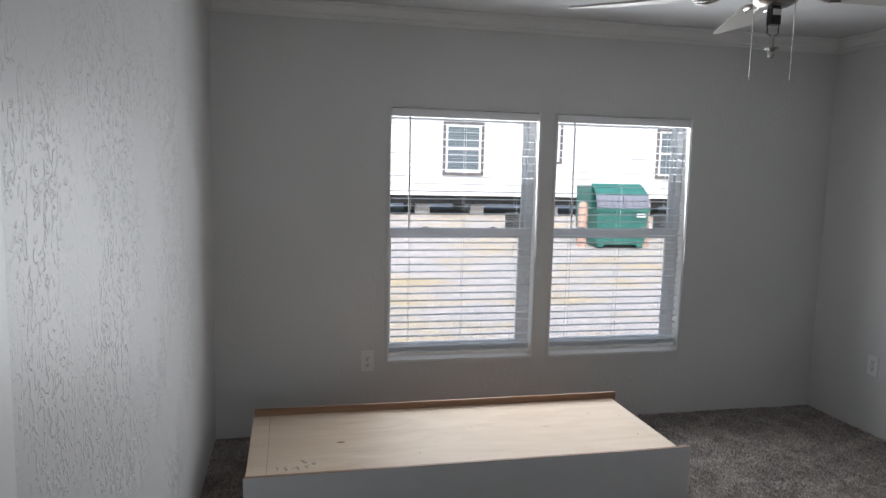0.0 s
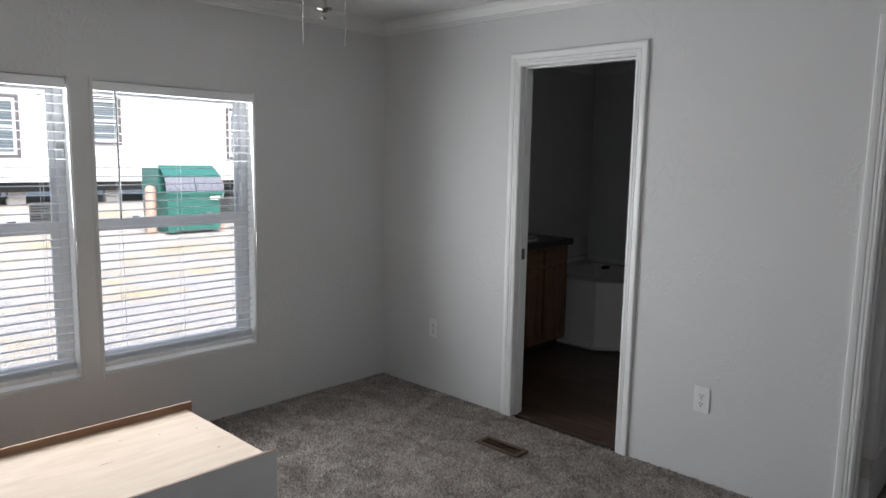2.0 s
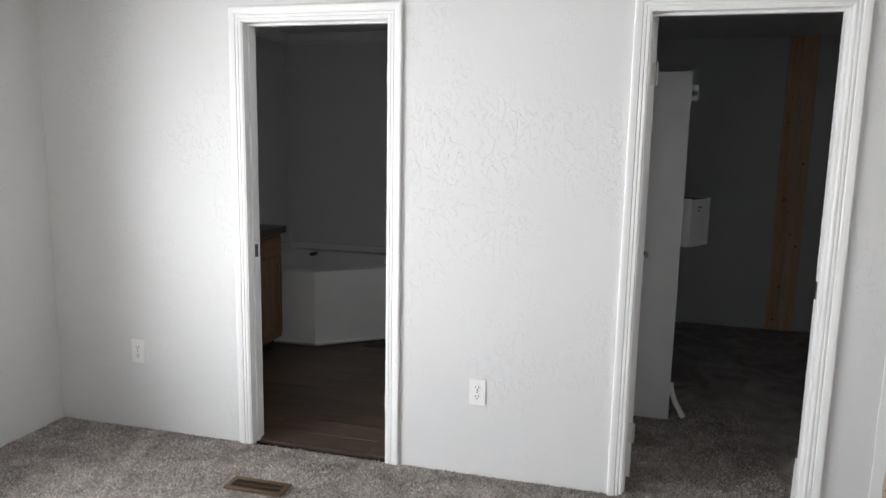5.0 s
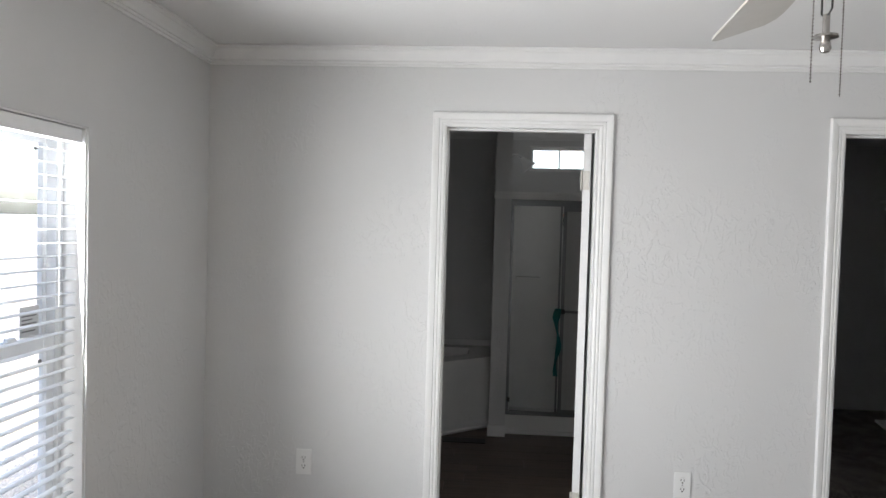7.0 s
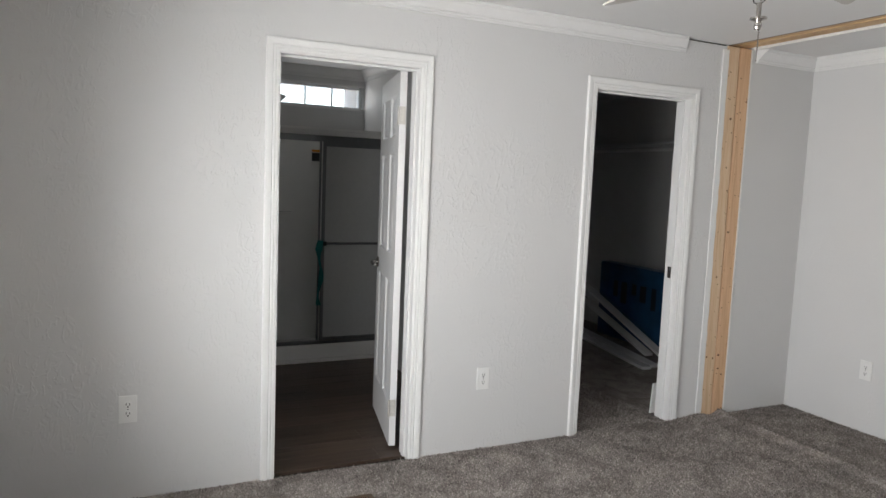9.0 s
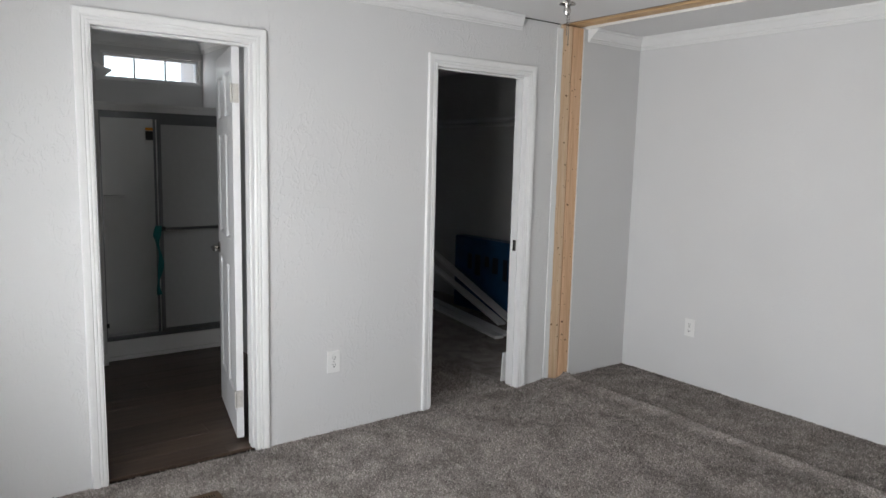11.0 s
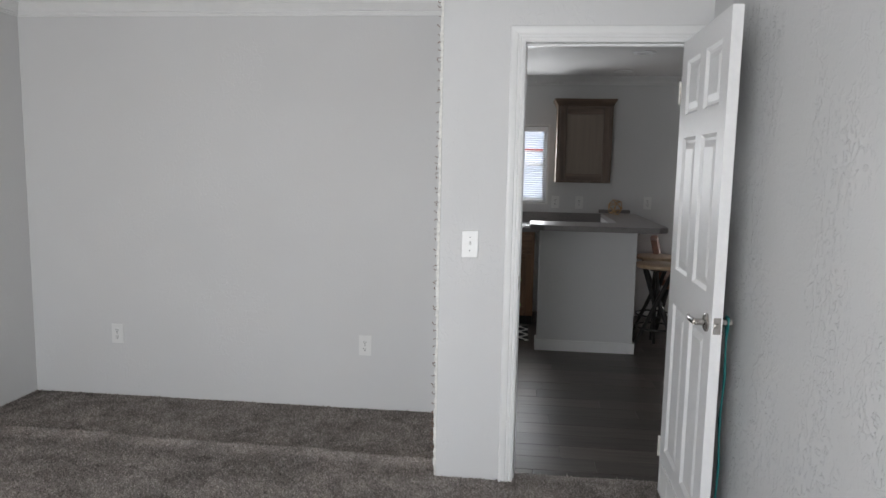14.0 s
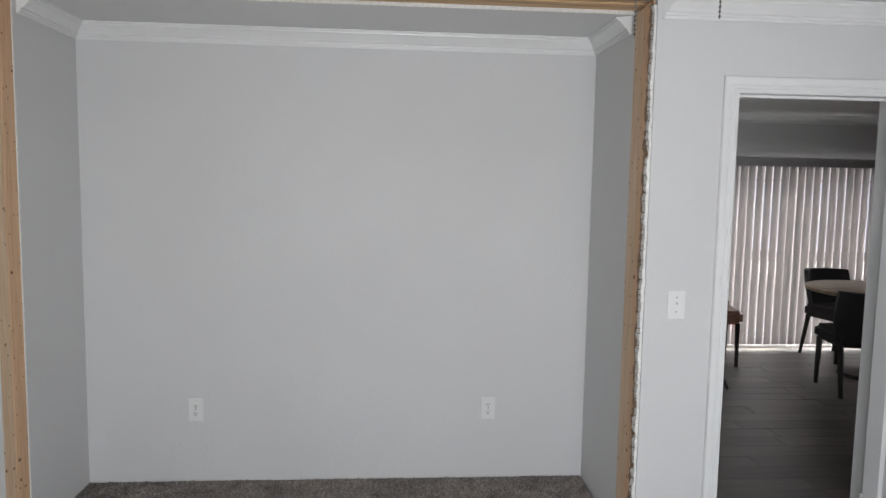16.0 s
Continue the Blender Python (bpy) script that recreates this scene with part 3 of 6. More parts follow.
staples()
beam = thing("header_beam", "exposed pine header timbers across the ceiling seam", "beam", (2.4, -0.15, H), kind="structure")
part("timber", box(1.05, 3.83, -0.145, -0.052, H + 0.012, H + 0.09, 0.003), PINEX, beam)
part("timber", box(1.05, 3.83, -0.255, -0.155, H + 0.008, H + 0.09, 0.003), PINEX, beam)
part("gap", box(1.06, 3.82, -0.16, -0.14, H + 0.03, H + 0.09), GAP, beam)
part("drywall_edge", box(1.123, 3.727, -0.275, -0.262, H - 0.006, H + 0.02, 0.003), GYPSUM, beam, "white cut drywall edge")
part("drywall_edge", box(1.123, 3.727, -0.058, -0.05, H - 0.001, H + 0.02, 0.002), GAP, beam)

# ---- door surrounds ----
CASE = [(0.0, 0.0), (0.0, 0.008), (0.004, 0.0105), (0.011, 0.011), (0.013, 0.009), (0.016, 0.009), (0.018, 0.012), (0.025, 0.0125), (0.027, 0.0105), (0.03, 0.0105), (0.033, 0.014), (0.048, 0.0165), (0.058, 0.0165), (0.062, 0.013), (0.062, 0.0)]


def casing(name, origin, along, out, width, height, label, base=0.0):
    """Fluted casing round an opening: two legs and a mitred head."""
    o, a, n, up = Vector(origin), Vector(along), Vector(out), Vector((0, 0, 1))
    t = thing(name, label, "door casing", (*origin[:2], 0), kind="structure")
    for s0, sg in ((0.0, -1), (width, 1)):
        bm = bmesh.new()
        rings = [ring(bm, [o + a * (s0 + sg * (u + 0.004)) + n * v + up * z(u) for u, v in CASE]) for z in (lambda u: base, lambda u: height + u + 0.004)]
        part("casing_leg", skin(bm, rings), TRIM, t)
    bm = bmesh.new()
    rings = [ring(bm, [o + a * f(u + 0.004) + n * v + up * (height + u + 0.004) for u, v in CASE]) for f in (lambda u: -u, lambda u: width + u)]
    part("casing_head", skin(bm, rings), TRIM, t)
    return t


def jambs(parent, ax, lo, hi, d0, d1, stop0, stop1, h):
    """Flat jamb boards lining an opening, with a stop."""
    def bx(a0, a1, b0, b1, z0, z1):
        return box(b0, b1, a0, a1, z0, z1) if ax == "y" else box(a0, a1, b0, b1, z0, z1)
    part("jamb", bx(lo - 0.018, lo, d0, d1, 0.0, h), TRIM, parent)
    part("jamb", bx(hi, hi + 0.018, d0, d1, 0.0, h), TRIM, parent)
    part("jamb", bx(lo - 0.018, hi + 0.018, d0, d1, h, h + 0.018), TRIM, parent)
    part("stop", bx(lo, lo + 0.008, stop0, stop1, 0.0, h - 0.011), TRIM, parent)
    part("stop", bx(hi - 0.008, hi, stop0, stop1, 0.0, h - 0.011), TRIM, parent)
    part("stop", bx(lo, hi, stop0, stop1, h - 0.011, h - 0.0005), TRIM, parent)


c1 = casing("trim", (XE, BD[0], 0), (0, 1, 0), (-1, 0, 0), BD[1] - BD[0], DH, "white fluted casing round the bathroom doorway")
jambs(c1, "y", BD[0], BD[1], XE - 0.006, 3.836, 3.765, 3.795, DH)
part("strike_plate", box(3.772, 3.8, BD[1] - 0.0105, BD[1] - 0.008, 0.92, 0.98), NICKEL, c1)
c2 = casing("trim", (XE, CD[0], 0), (0, 1, 0), (-1, 0, 0), CD[1] - CD[0], DH, "white fluted casing round the closet doorway")
jambs(c2, "y", CD[0], CD[1], XE - 0.006, 3.836, 3.765, 3.795, DH)
part("strike_plate", box(3.772, 3.8, CD[0] + 0.008, CD[0] + 0.0105, 0.9, 0.97), NICKEL, c2)
c3 = casing("trim", (ED[0], 0, 0), (1, 0, 0), (0, 1, 0), ED[1] - ED[0], DHE, "white fluted casing round the entry doorway")
jambs(c3, "x", ED[0], ED[1], -0.126, 0.006, -0.07, -0.04, DHE)
part("strike_plate", box(ED[1] - 0.0025, ED[1], -0.03, -0.005, 0.9, 0.96), BRONZE, c3)
casing("trim", (ED[1], -0.12, 0), (-1, 0, 0), (0, -1, 0), ED[1] - ED[0], DHE, "white fluted casing on the kitchen side of the doorway")
casing("trim", (3.83, BD[1], 0), (0, -1, 0), (1, 0, 0), BD[1] - BD[0], DH, "white fluted casing on the bathroom side of the doorway")


# ---- doors ----
def panel_door(name, label, w, h, vent=False, lever=True, sides=(1, -1)):
    """Six-panel moulded door; hinge edge at x = 0, leaf along +x, faces at y = 0 and y = -0.035."""
    t = thing(name, label, "door", kind="structure")
    th, st, mid = 0.035, 0.095, 0.09
    pw = (w - 2 * st - mid) / 2
    cols = [(st, st + pw), (st + pw + mid, w - st)]
    rows = [(0.235, 0.885), (1.03, 1.57), (1.66, 1.875)]
    bm = boxes((0, st, -th, 0, 0.012, h), (w - st, w, -th, 0, 0.012, h), (st + pw, st + pw + mid, -th, 0, 0.012, h))
    for c0, c1_ in cols:
        zz = [0.012] + [z for r in rows for z in r] + [h]
        for z0, z1 in zip(zz[::2], zz[1::2]):
            box(c0, c1_, -th, 0, z0, z1, bm=bm)
        for z0, z1 in rows:
            box(c0, c1_, -th + 0.011, -0.011, z0, z1, bm=bm)
    leaf = part("leaf", bm, DOOR, t)
    for c0, c1_ in cols:
        for z0, z1 in rows:
            for y, s in ((0, 1), (-th, -1)):
                bm = bmesh.new()
                d = [(0.0, 0.0005), (0.012, 0.0102), (0.022, 0.0102), (0.044, 0.0035), (0.046, 0.003)]
                rg = [ring(bm, [(c0 + i, y - s * k, z0 + i), (c1_ - i, y - s * k, z0 + i), (c1_ - i, y - s * k, z1 - i), (c0 + i, y - s * k, z1 - i)]) for i, k in d]
                skin(bm, rg, caps=False)
                bm.faces.new(rg[-1])
                part("panel", bm, DOOR, leaf)
    for z in (0.22, 1.76):
        hg = part("hinge", boxes((-0.003, -0.0005, -th + 0.004, -0.002, z - 0.045, z + 0.045), (0.0, 0.0015, -0.028, 0.002, z - 0.045, z + 0.045)), HINGE, t, "pale nickel hinge")
        part("knuckle", lathe([(0.0, -0.047), (0.005, -0.046), (0.005, 0.046), (0.0, 0.047)], (-0.002, 0.006, z), 10), HINGE, hg, smooth=True)
    hx, hz = w - 0.06, 0.93
    for s in sides:
        y = 0 if s > 0 else -th
        ro = part("handle_rose", moved(lathe([(0.0, 0.0), (0.032, 0.0), (0.032, 0.006), (0.024, 0.011), (0.012, 0.013), (0.011, 0.04), (0.0, 0.04)], seg=20), Matrix.Translation((hx, y, hz)) @ Matrix.Rotation(radians(-90 * s), 4, "X")), NICKEL, t, "brushed nickel rose", True)
        if lever:
            part("lever", tube([(hx, y + s * 0.038, hz), (hx - 0.03, y + s * 0.042, hz), (hx - 0.075, y + s * 0.042, hz - 0.004), (hx - 0.115, y + s * 0.036, hz - 0.002)], [0.011, 0.011, 0.009, 0.006], 10), NICKEL, ro, "brushed nickel lever", True)
        else:
            part("knob", moved(lathe([(0.0, 0.03), (0.012, 0.032), (0.024, 0.042), (0.027, 0.053), (0.022, 0.064), (0.0, 0.068)], seg=18), Matrix.Translation((hx, y, hz)) @ Matrix.Rotation(radians(-90 * s), 4, "X")), NICKEL, ro, "brushed nickel knob", True)
    part("latch", box(w - 0.0005, w + 0.0015, -0.03, -0.006, hz - 0.028, hz + 0.028), NICKEL, t)
    part("latch_bolt", moved(lathe([(0.0, 0), (0.008, 0), (0.008, 0.007), (0.0, 0.008)], seg=12), Matrix.Translation((w, -0.018, hz)) @ Matrix.Rotation(radians(90), 4, "Y")), NICKEL, t)
    if vent:
        v = part("vent_grille", boxes((0.05, w - 0.05, 0, 0.006, 0.035, 0.047), (0.05, w - 0.05, 0, 0.006, 0.158, 0.17), (0.05, 0.062, 0, 0.006, 0.047, 0.158), (w - 0.062, w - 0.05, 0, 0.006, 0.047, 0.158), *[(0.05 + (w - 0.1) * k / 4 - 0.005, 0.05 + (w - 0.1) * k / 4 + 0.005, 0, 0.0055, 0.047, 0.158) for k in (1, 2, 3)]), PLASTIC, t, "white louvred vent grille")
        for i in range(9):
            part("louvre", moved(box(0.062, w - 0.062, -0.001, 0.001, -0.006, 0.006), Matrix.Translation((0, 0.002, 0.054 + 0.0122 * i)) @ Matrix.Rotation(radians(35), 4, "X")), PLASTIC, v)
    return t


# entry door: swung into the bedroom, close to the west wall
d1 = panel_door("door_1", "white six-panel entry door standing open with a vent", 0.712, 1.962, True)
d1.matrix_basis = pose(0.118, 0.014, 0.004, 0, 0, 88.9) @ Matrix.Diagonal((1, -1, 1, 1))
# bathroom door: swung into the bathroom
d2 = panel_door("door_2", "white six-panel bathroom door standing open", 0.67, 1.985, sides=(1, -1))
d2.matrix_basis = pose(3.88, BD[0] + 0.045, 0.008, 0, 0, -12.1) @ Matrix.Diagonal((1, 1, 1, 1))
# closet door: swung into the closet
d3 = panel_door("door_3", "white six-panel closet door standing open", 0.675, 1.985, lever=True)
d3.matrix_basis = pose(3.874, CD[1] - 0.028, 0.008, 0, 0, 1.2) @ Matrix.Diagonal((1, -1, 1, 1))


# ---- windows ----
def hung_window(name, x0, x1, z0, z1, label):
    """Single-hung vinyl window set in the wall, with drywall returns and a thin bead round the opening."""
    t = thing(name, label, "window", ((x0 + x1) / 2, 3.86, z0), kind="structure")
    f0, f1 = 3.862, 3.918
    part("window_frame", boxes((x0, x0 + 0.014, f0, f1, z0, z1), (x1 - 0.04, x1, f0, f1, z0, z1), (x0 + 0.014, x1 - 0.04, f0, f1, z0, z0 + 0.045), (x0 + 0.014, x1 - 0.04, f0, f1, z1 - 0.04, z1)), VINYL, t)
    part("window_frame", boxes((x0 + 0.001, x1 - 0.001, 3.787, f0, z0, z0 + 0.006), (x0 + 0.001, x1 - 0.001, 3.787, f0, z1 - 0.005, z1), (x0, x0 + 0.005, 3.787, f0, z0 + 0.006, z1 - 0.005), (x1 - 0.005, x1, 3.787, f0, z0 + 0.006, z1 - 0.005)), TRIM, t, "white painted window return")
    zm = 1.118
    a, b = x0 + 0.014, x1 - 0.04
    e1, e2 = 0.01, 0.006    # stiles half buried on the hidden side
    lo = part("lower_sash", boxes((a, a + e1, f0 + 0.004, f0 + 0.03, z0 + 0.045, zm + 0.03), (b - 0.036, b, f0 + 0.004, f0 + 0.03, z0 + 0.045, zm + 0.03), (a + e1, b - 0.036, f0 + 0.004, f0 + 0.03, z0 + 0.045, z0 + 0.085), (a + e1, b - 0.036, f0 + 0.002, f0 + 0.03, zm - 0.022, zm + 0.03)), VINYL, t)
    up = part("upper_sash", boxes((a, a + e2, f0 + 0.032, f0 + 0.052, zm, z1 - 0.04), (b - 0.02, b, f0 + 0.032, f0 + 0.052, zm, z1 - 0.04), (a + e2, b - 0.02, f0 + 0.032, f0 + 0.052, z1 - 0.06, z1 - 0.04), (a + e2, b - 0.02, f0 + 0.032, f0 + 0.052, zm - 0.02, zm + 0.02)), VINYL, t)
    for p, y, c in ((lo, f0 + 0.016, (a + e1, b - 0.036, z0 + 0.085, zm - 0.022)), (up, f0 + 0.042, (a + e2, b - 0.02, zm + 0.02, z1 - 0.06))):
        g = part("pane", box(c[0], c[1], y, y + 0.003, c[2], c[3]), GLASS, p)
        g.visible_shadow = False
    for k in (0.25, 0.75):
        lx = a + (b - a) * k
        part("sash_lock", boxes((lx - 0.03, lx + 0.03, f0 + 0.006, f0 + 0.026, zm + 0.03, zm + 0.036), (lx - 0.012, lx + 0.02, f0 + 0.004, f0 + 0.02, zm + 0.036, zm + 0.044)), VINYL, lo)
    s = part("sticker", box(b - 0.115, b - 0.025, f0 + 0.039, f0 + 0.0405, zm + 0.028, zm + 0.125), PAPER, up, "printed energy label on the pane")
    for i, wd in enumerate((0.06, 0.07, 0.05, 0.07, 0.04, 0.065)):
        part("print_bar", box(b - 0.108, b - 0.108 + wd, f0 + 0.0375, f0 + 0.0385, zm + 0.105 - 0.012 * i, zm + 0.109 - 0.012 * i), INK, s)
    part("cam_stop", moved(lathe([(0.0, 0), (0.006, 0), (0.006, 0.006), (0.0, 0.007)], seg=10), Matrix.Translation((b - 0.06, f0 + 0.014, zm - 0.05)) @ Matrix.Rotation(radians(90), 4, "X")), INK, lo)
    part("cam_stop", moved(lathe([(0.0, 0), (0.006, 0), (0.006, 0.006), (0.0, 0.007)], seg=10), Matrix.Translation((b - 0.05, f0 + 0.04, z1 - 0.08)) @ Matrix.Rotation(radians(90), 4, "X")), INK, up)
    e = 0.014
    part("bead", boxes((x0 - e, x0 - 0.001, 3.779, 3.7845, z0 - 0.028, z1 + 0.006), (x1 + 0.001, x1 + e, 3.779, 3.7845, z0 - 0.028, z1 + 0.006), (x0 - 0.001, x1 + 0.001, 3.775, 3.7845, z0 - 0.028, z0 - 0.001), (x0 - 0.001, x1 + 0.001, 3.779, 3.7845, z1 + 0.001, z1 + 0.006)), WALL, t, "thin painted bead")
    return t


hung_window("window_1", *W1, WZ0, WZ1, "white vinyl single-hung window above a pale box")
hung_window("window_2", *W2, WZ0, WZ1, "white vinyl single-hung window toward the corner")


def blind(x0, x1, z0, z1, label, y=3.822, tilt=4.0, pitch=0.0415, depth=0.025, bottom=0.05, wand=True, group="window blinds"):
    """Horizontal blind: headrail, slats, bottom rail, ladder cords and a wand."""
    a, b = x0 + 0.012, x1 - 0.012
    t = thing("window_blind", label, "blind", ((a + b) / 2, y, z1), group)
    part("headrail", box(a - 0.004, b + 0.004, y - 0.026, y + 0.026, z1 - 0.052, z1 - 0.007, 0.003), VINYL, t)
    bm = bmesh.new()
    n = 6
    prof = [(depth * (i / n - 0.5), 0.0022 * (1 - (2 * i / n - 1) ** 2)) for i in range(n + 1)]
    prof += [(u, v - 0.0018) for u, v in prof[::-1]]
    o = org(t)
    rg = [ring(bm, [(x, u, v) for u, v in prof]) for x in (a - o.x, b - o.x)]
    skin(bm, rg)
    bmesh.ops.recalc_face_normals(bm, faces=bm.faces)
    me = bpy.data.meshes.new("slat")
    bm.to_mesh(me)
    bm.free()
    me.materials.append(SLAT)
    rs = random.Random(int(x0 * 1000))
    z, rows = z1 - 0.085, []
    while z > z0 + bottom + 0.04:
        rows.append((z, tilt + rs.uniform(-2.5, 2.5)))
        z -= pitch
    for k in range(4):
        rows.append((z0 + bottom + 0.004 + 0.007 * k, rs.uniform(-1, 1)))
    for z, ti in rows:
        s = new("slat", me)
        s.parent = t
        s.matrix_basis = pose(0, 0, z - o.z, ti, rs.uniform(-0.15, 0.15), 0)
    part("bottom_rail", box(a, b, y - 0.024, y + 0.024, z0 + bottom - 0.022, z0 + bottom - 0.002, 0.004), VINYL, t)
    for k in (0.13, 0.5, 0.87):
        cx = a + (b - a) * k
        for dy in (-0.024, 0.024):
            part("ladder_cord", tube([(cx, y + dy, z1 - 0.05), (cx, y + dy, z0 + bottom)], 0.0011, 4), VINYL, t)
        part("cord_cap", box(cx - 0.012, cx + 0.012, y - 0.028, y - 0.02, z0 + bottom - 0.018, z0 + bottom + 0.004, 0.002), VINYL, t)
    if wand:
        part("wand", tube([(a + 0.095, y - 0.032, z1 - 0.05), (a + 0.096, y - 0.036, z1 - 0.09), (a + 0.098, y - 0.037, 1.155)], 0.0045, 6), plain("grey wand plastic", (0.18, 0.19, 0.2), 0.3), t, "clear grey tilt wand", True)
    return t


blind(*W1, WZ0, WZ1, "white horizontal blind with open slats in a window")
blind(*W2, WZ0, WZ1, "white horizontal blind with open slats in a window")


# ---- ceiling fan ----
def ceiling_fan(cx, cy):
    t = thing("ceiling_fan", "brushed nickel five-blade ceiling fan without its lamp", "ceiling fan", (cx, cy, H))
    zb = 2.045
    part("canopy", lathe([(0.0, H - 0.001), (0.07, H - 0.002), (0.068, H - 0.02), (0.045, H - 0.045), (0.0, H - 0.046)], (cx, cy, 0), 32), NICKEL, t, smooth=True)
    part("downrod", lathe([(0.013, 2.25), (0.013, H - 0.04)], (cx, cy, 0), 14), NICKEL, t, smooth=True)
    mo = part("motor", lathe([(0.0, 2.262), (0.05, 2.262), (0.09, 2.252), (0.145, 2.235), (0.163, 2.215), (0.167, 2.19), (0.163, 2.165), (0.15, 2.15), (0.145, 2.142), (0.12, 2.132), (0.075, 2.126), (0.0, 2.126)], (cx, cy, 0), 48), NICKEL, t, smooth=True)
    for i in range(40):
        a = 2 * math.pi * i / 40
        part("vent_slot", moved(box(0.088, 0.128, -0.0035, 0.0035, -0.004, 0.001), Matrix.Translation((cx, cy, 2.131)) @ Matrix.Rotation(a, 4, "Z")), BLACK, mo)
    part("flywheel", lathe([(0.0, 2.127), (0.07, 2.127), (0.07, 2.108), (0.0, 2.108)], (cx, cy, 0), 28), BLACK, t, smooth=True)
    part("switch_housing", lathe([(0.0, 2.108), (0.05, 2.108), (0.054, 2.1), (0.058, 2.04), (0.066, 2.034), (0.067, 2.028), (0.06, 2.014), (0.04, 2.004), (0.0, 2.002)], (cx, cy, 0), 36), NICKEL, t, smooth=True)
    for i in range(3):
        a = radians(20 + 120 * i)
        part("housing_screw", lathe([(0.0, -0.003), (0.003, -0.002), (0.003, 0.002), (0.0, 0.003)], (cx + 0.0595 * math.cos(a), cy + 0.0595 * math.sin(a), 2.05), 8), CHROME, t)
    so = part("lamp_socket", box(cx - 0.016, cx + 0.016, cy - 0.013, cy + 0.013, 1.95, 2.0, 0.002), BLACK, t, "black lamp socket with a white label")
    part("socket_label", box(cx - 0.014, cx + 0.014, cy - 0.0145, cy + 0.0145, 1.978, 1.995), PAPER, so)
    for s in (-1, 1):
        part("wire_clip", tube([(cx + s * 0.012, cy, 2.022), (cx + s * 0.019, cy, 2.0), (cx + s * 0.019, cy, 1.925), (cx + s * 0.006, cy, 1.918)], 0.0018, 5), BLACKMETAL, so)
    part("stem", lathe([(0.0, 1.92), (0.006, 1.92), (0.006, 1.885), (0.0, 1.885)], (cx, cy, 0), 10), NICKEL, t, smooth=True)
    part("finial", lathe([(0.0, 1.888), (0.02, 1.884), (0.021, 1.88), (0.007, 1.876), (0.009, 1.868), (0.01, 1.862), (0.007, 1.855), (0.0, 1.853)], (cx, cy, 0), 20), NICKEL, t, smooth=True)
    for dx, dy, z1 in ((-0.036, 0.036, 1.793), (0.032, -0.04, 1.785)):
        ch = part("pull_chain", tube([(cx + dx, cy + dy, 2.06), (cx + dx * 1.12, cy + dy * 1.12, 2.05), (cx + dx * 1.12, cy + dy * 1.12, z1)], 0.0008, 4), NICKEL, t, "beaded metal pull chain")
        bm = bmesh.new()
        z = 2.045
        while z > z1:
            lathe([(0.0, -0.0022), (0.0022, 0.0), (0.0, 0.0022)], (cx + dx * 1.12, cy + dy * 1.12, z), 5, bm)
            z -= 0.0058
        tagged(part("bead", bm, NICKEL, ch), kind="stuff")
    for k in range(5):
        ang = radians(67 + 72 * k)
        m = Matrix.Translation((cx, cy, zb)) @ Matrix.Rotation(ang, 4, "Z")
        iron = part("blade_iron", moved(tube([(0.06, 0, 0.058), (0.085, 0, 0.045), (0.112, 0, 0.012), (0.135, 0.0, 0.004), (0.165, 0, 0.004)], [0.011, 0.011, 0.01, 0.012, 0.01], 8), m), NICKEL, t, smooth=True)
        for s in (-1, 0, 1):
            part("scroll", moved(tube([(0.15, s * 0.004, 0.003), (0.175, s * 0.026, 0.0), (0.205, s * 0.04, -0.003), (0.235, s * 0.028 + 0.001, -0.004)], [0.007, 0.008, 0.0075, 0.005], 7), m), NICKEL, iron, smooth=True)
        bm = bmesh.new()
        out = [(0.165, -0.045), (0.2, -0.052), (0.44, -0.062), (0.49, -0.06), (0.535, -0.045), (0.622, 0.04), (0.626, 0.052), (0.62, 0.06), (0.6, 0.063), (0.2, 0.054), (0.165, 0.045)]
        skin(bm, [ring(bm, [(x, y, z) for x, y in out]) for z in (0.003, 0.009)])
        part("blade", moved(bm, m @ Matrix.Rotation(radians(-8), 4, "X")), BLADE, t, "pale wood-veneer blade")
    return t


ceiling_fan(1.818, 1.884)


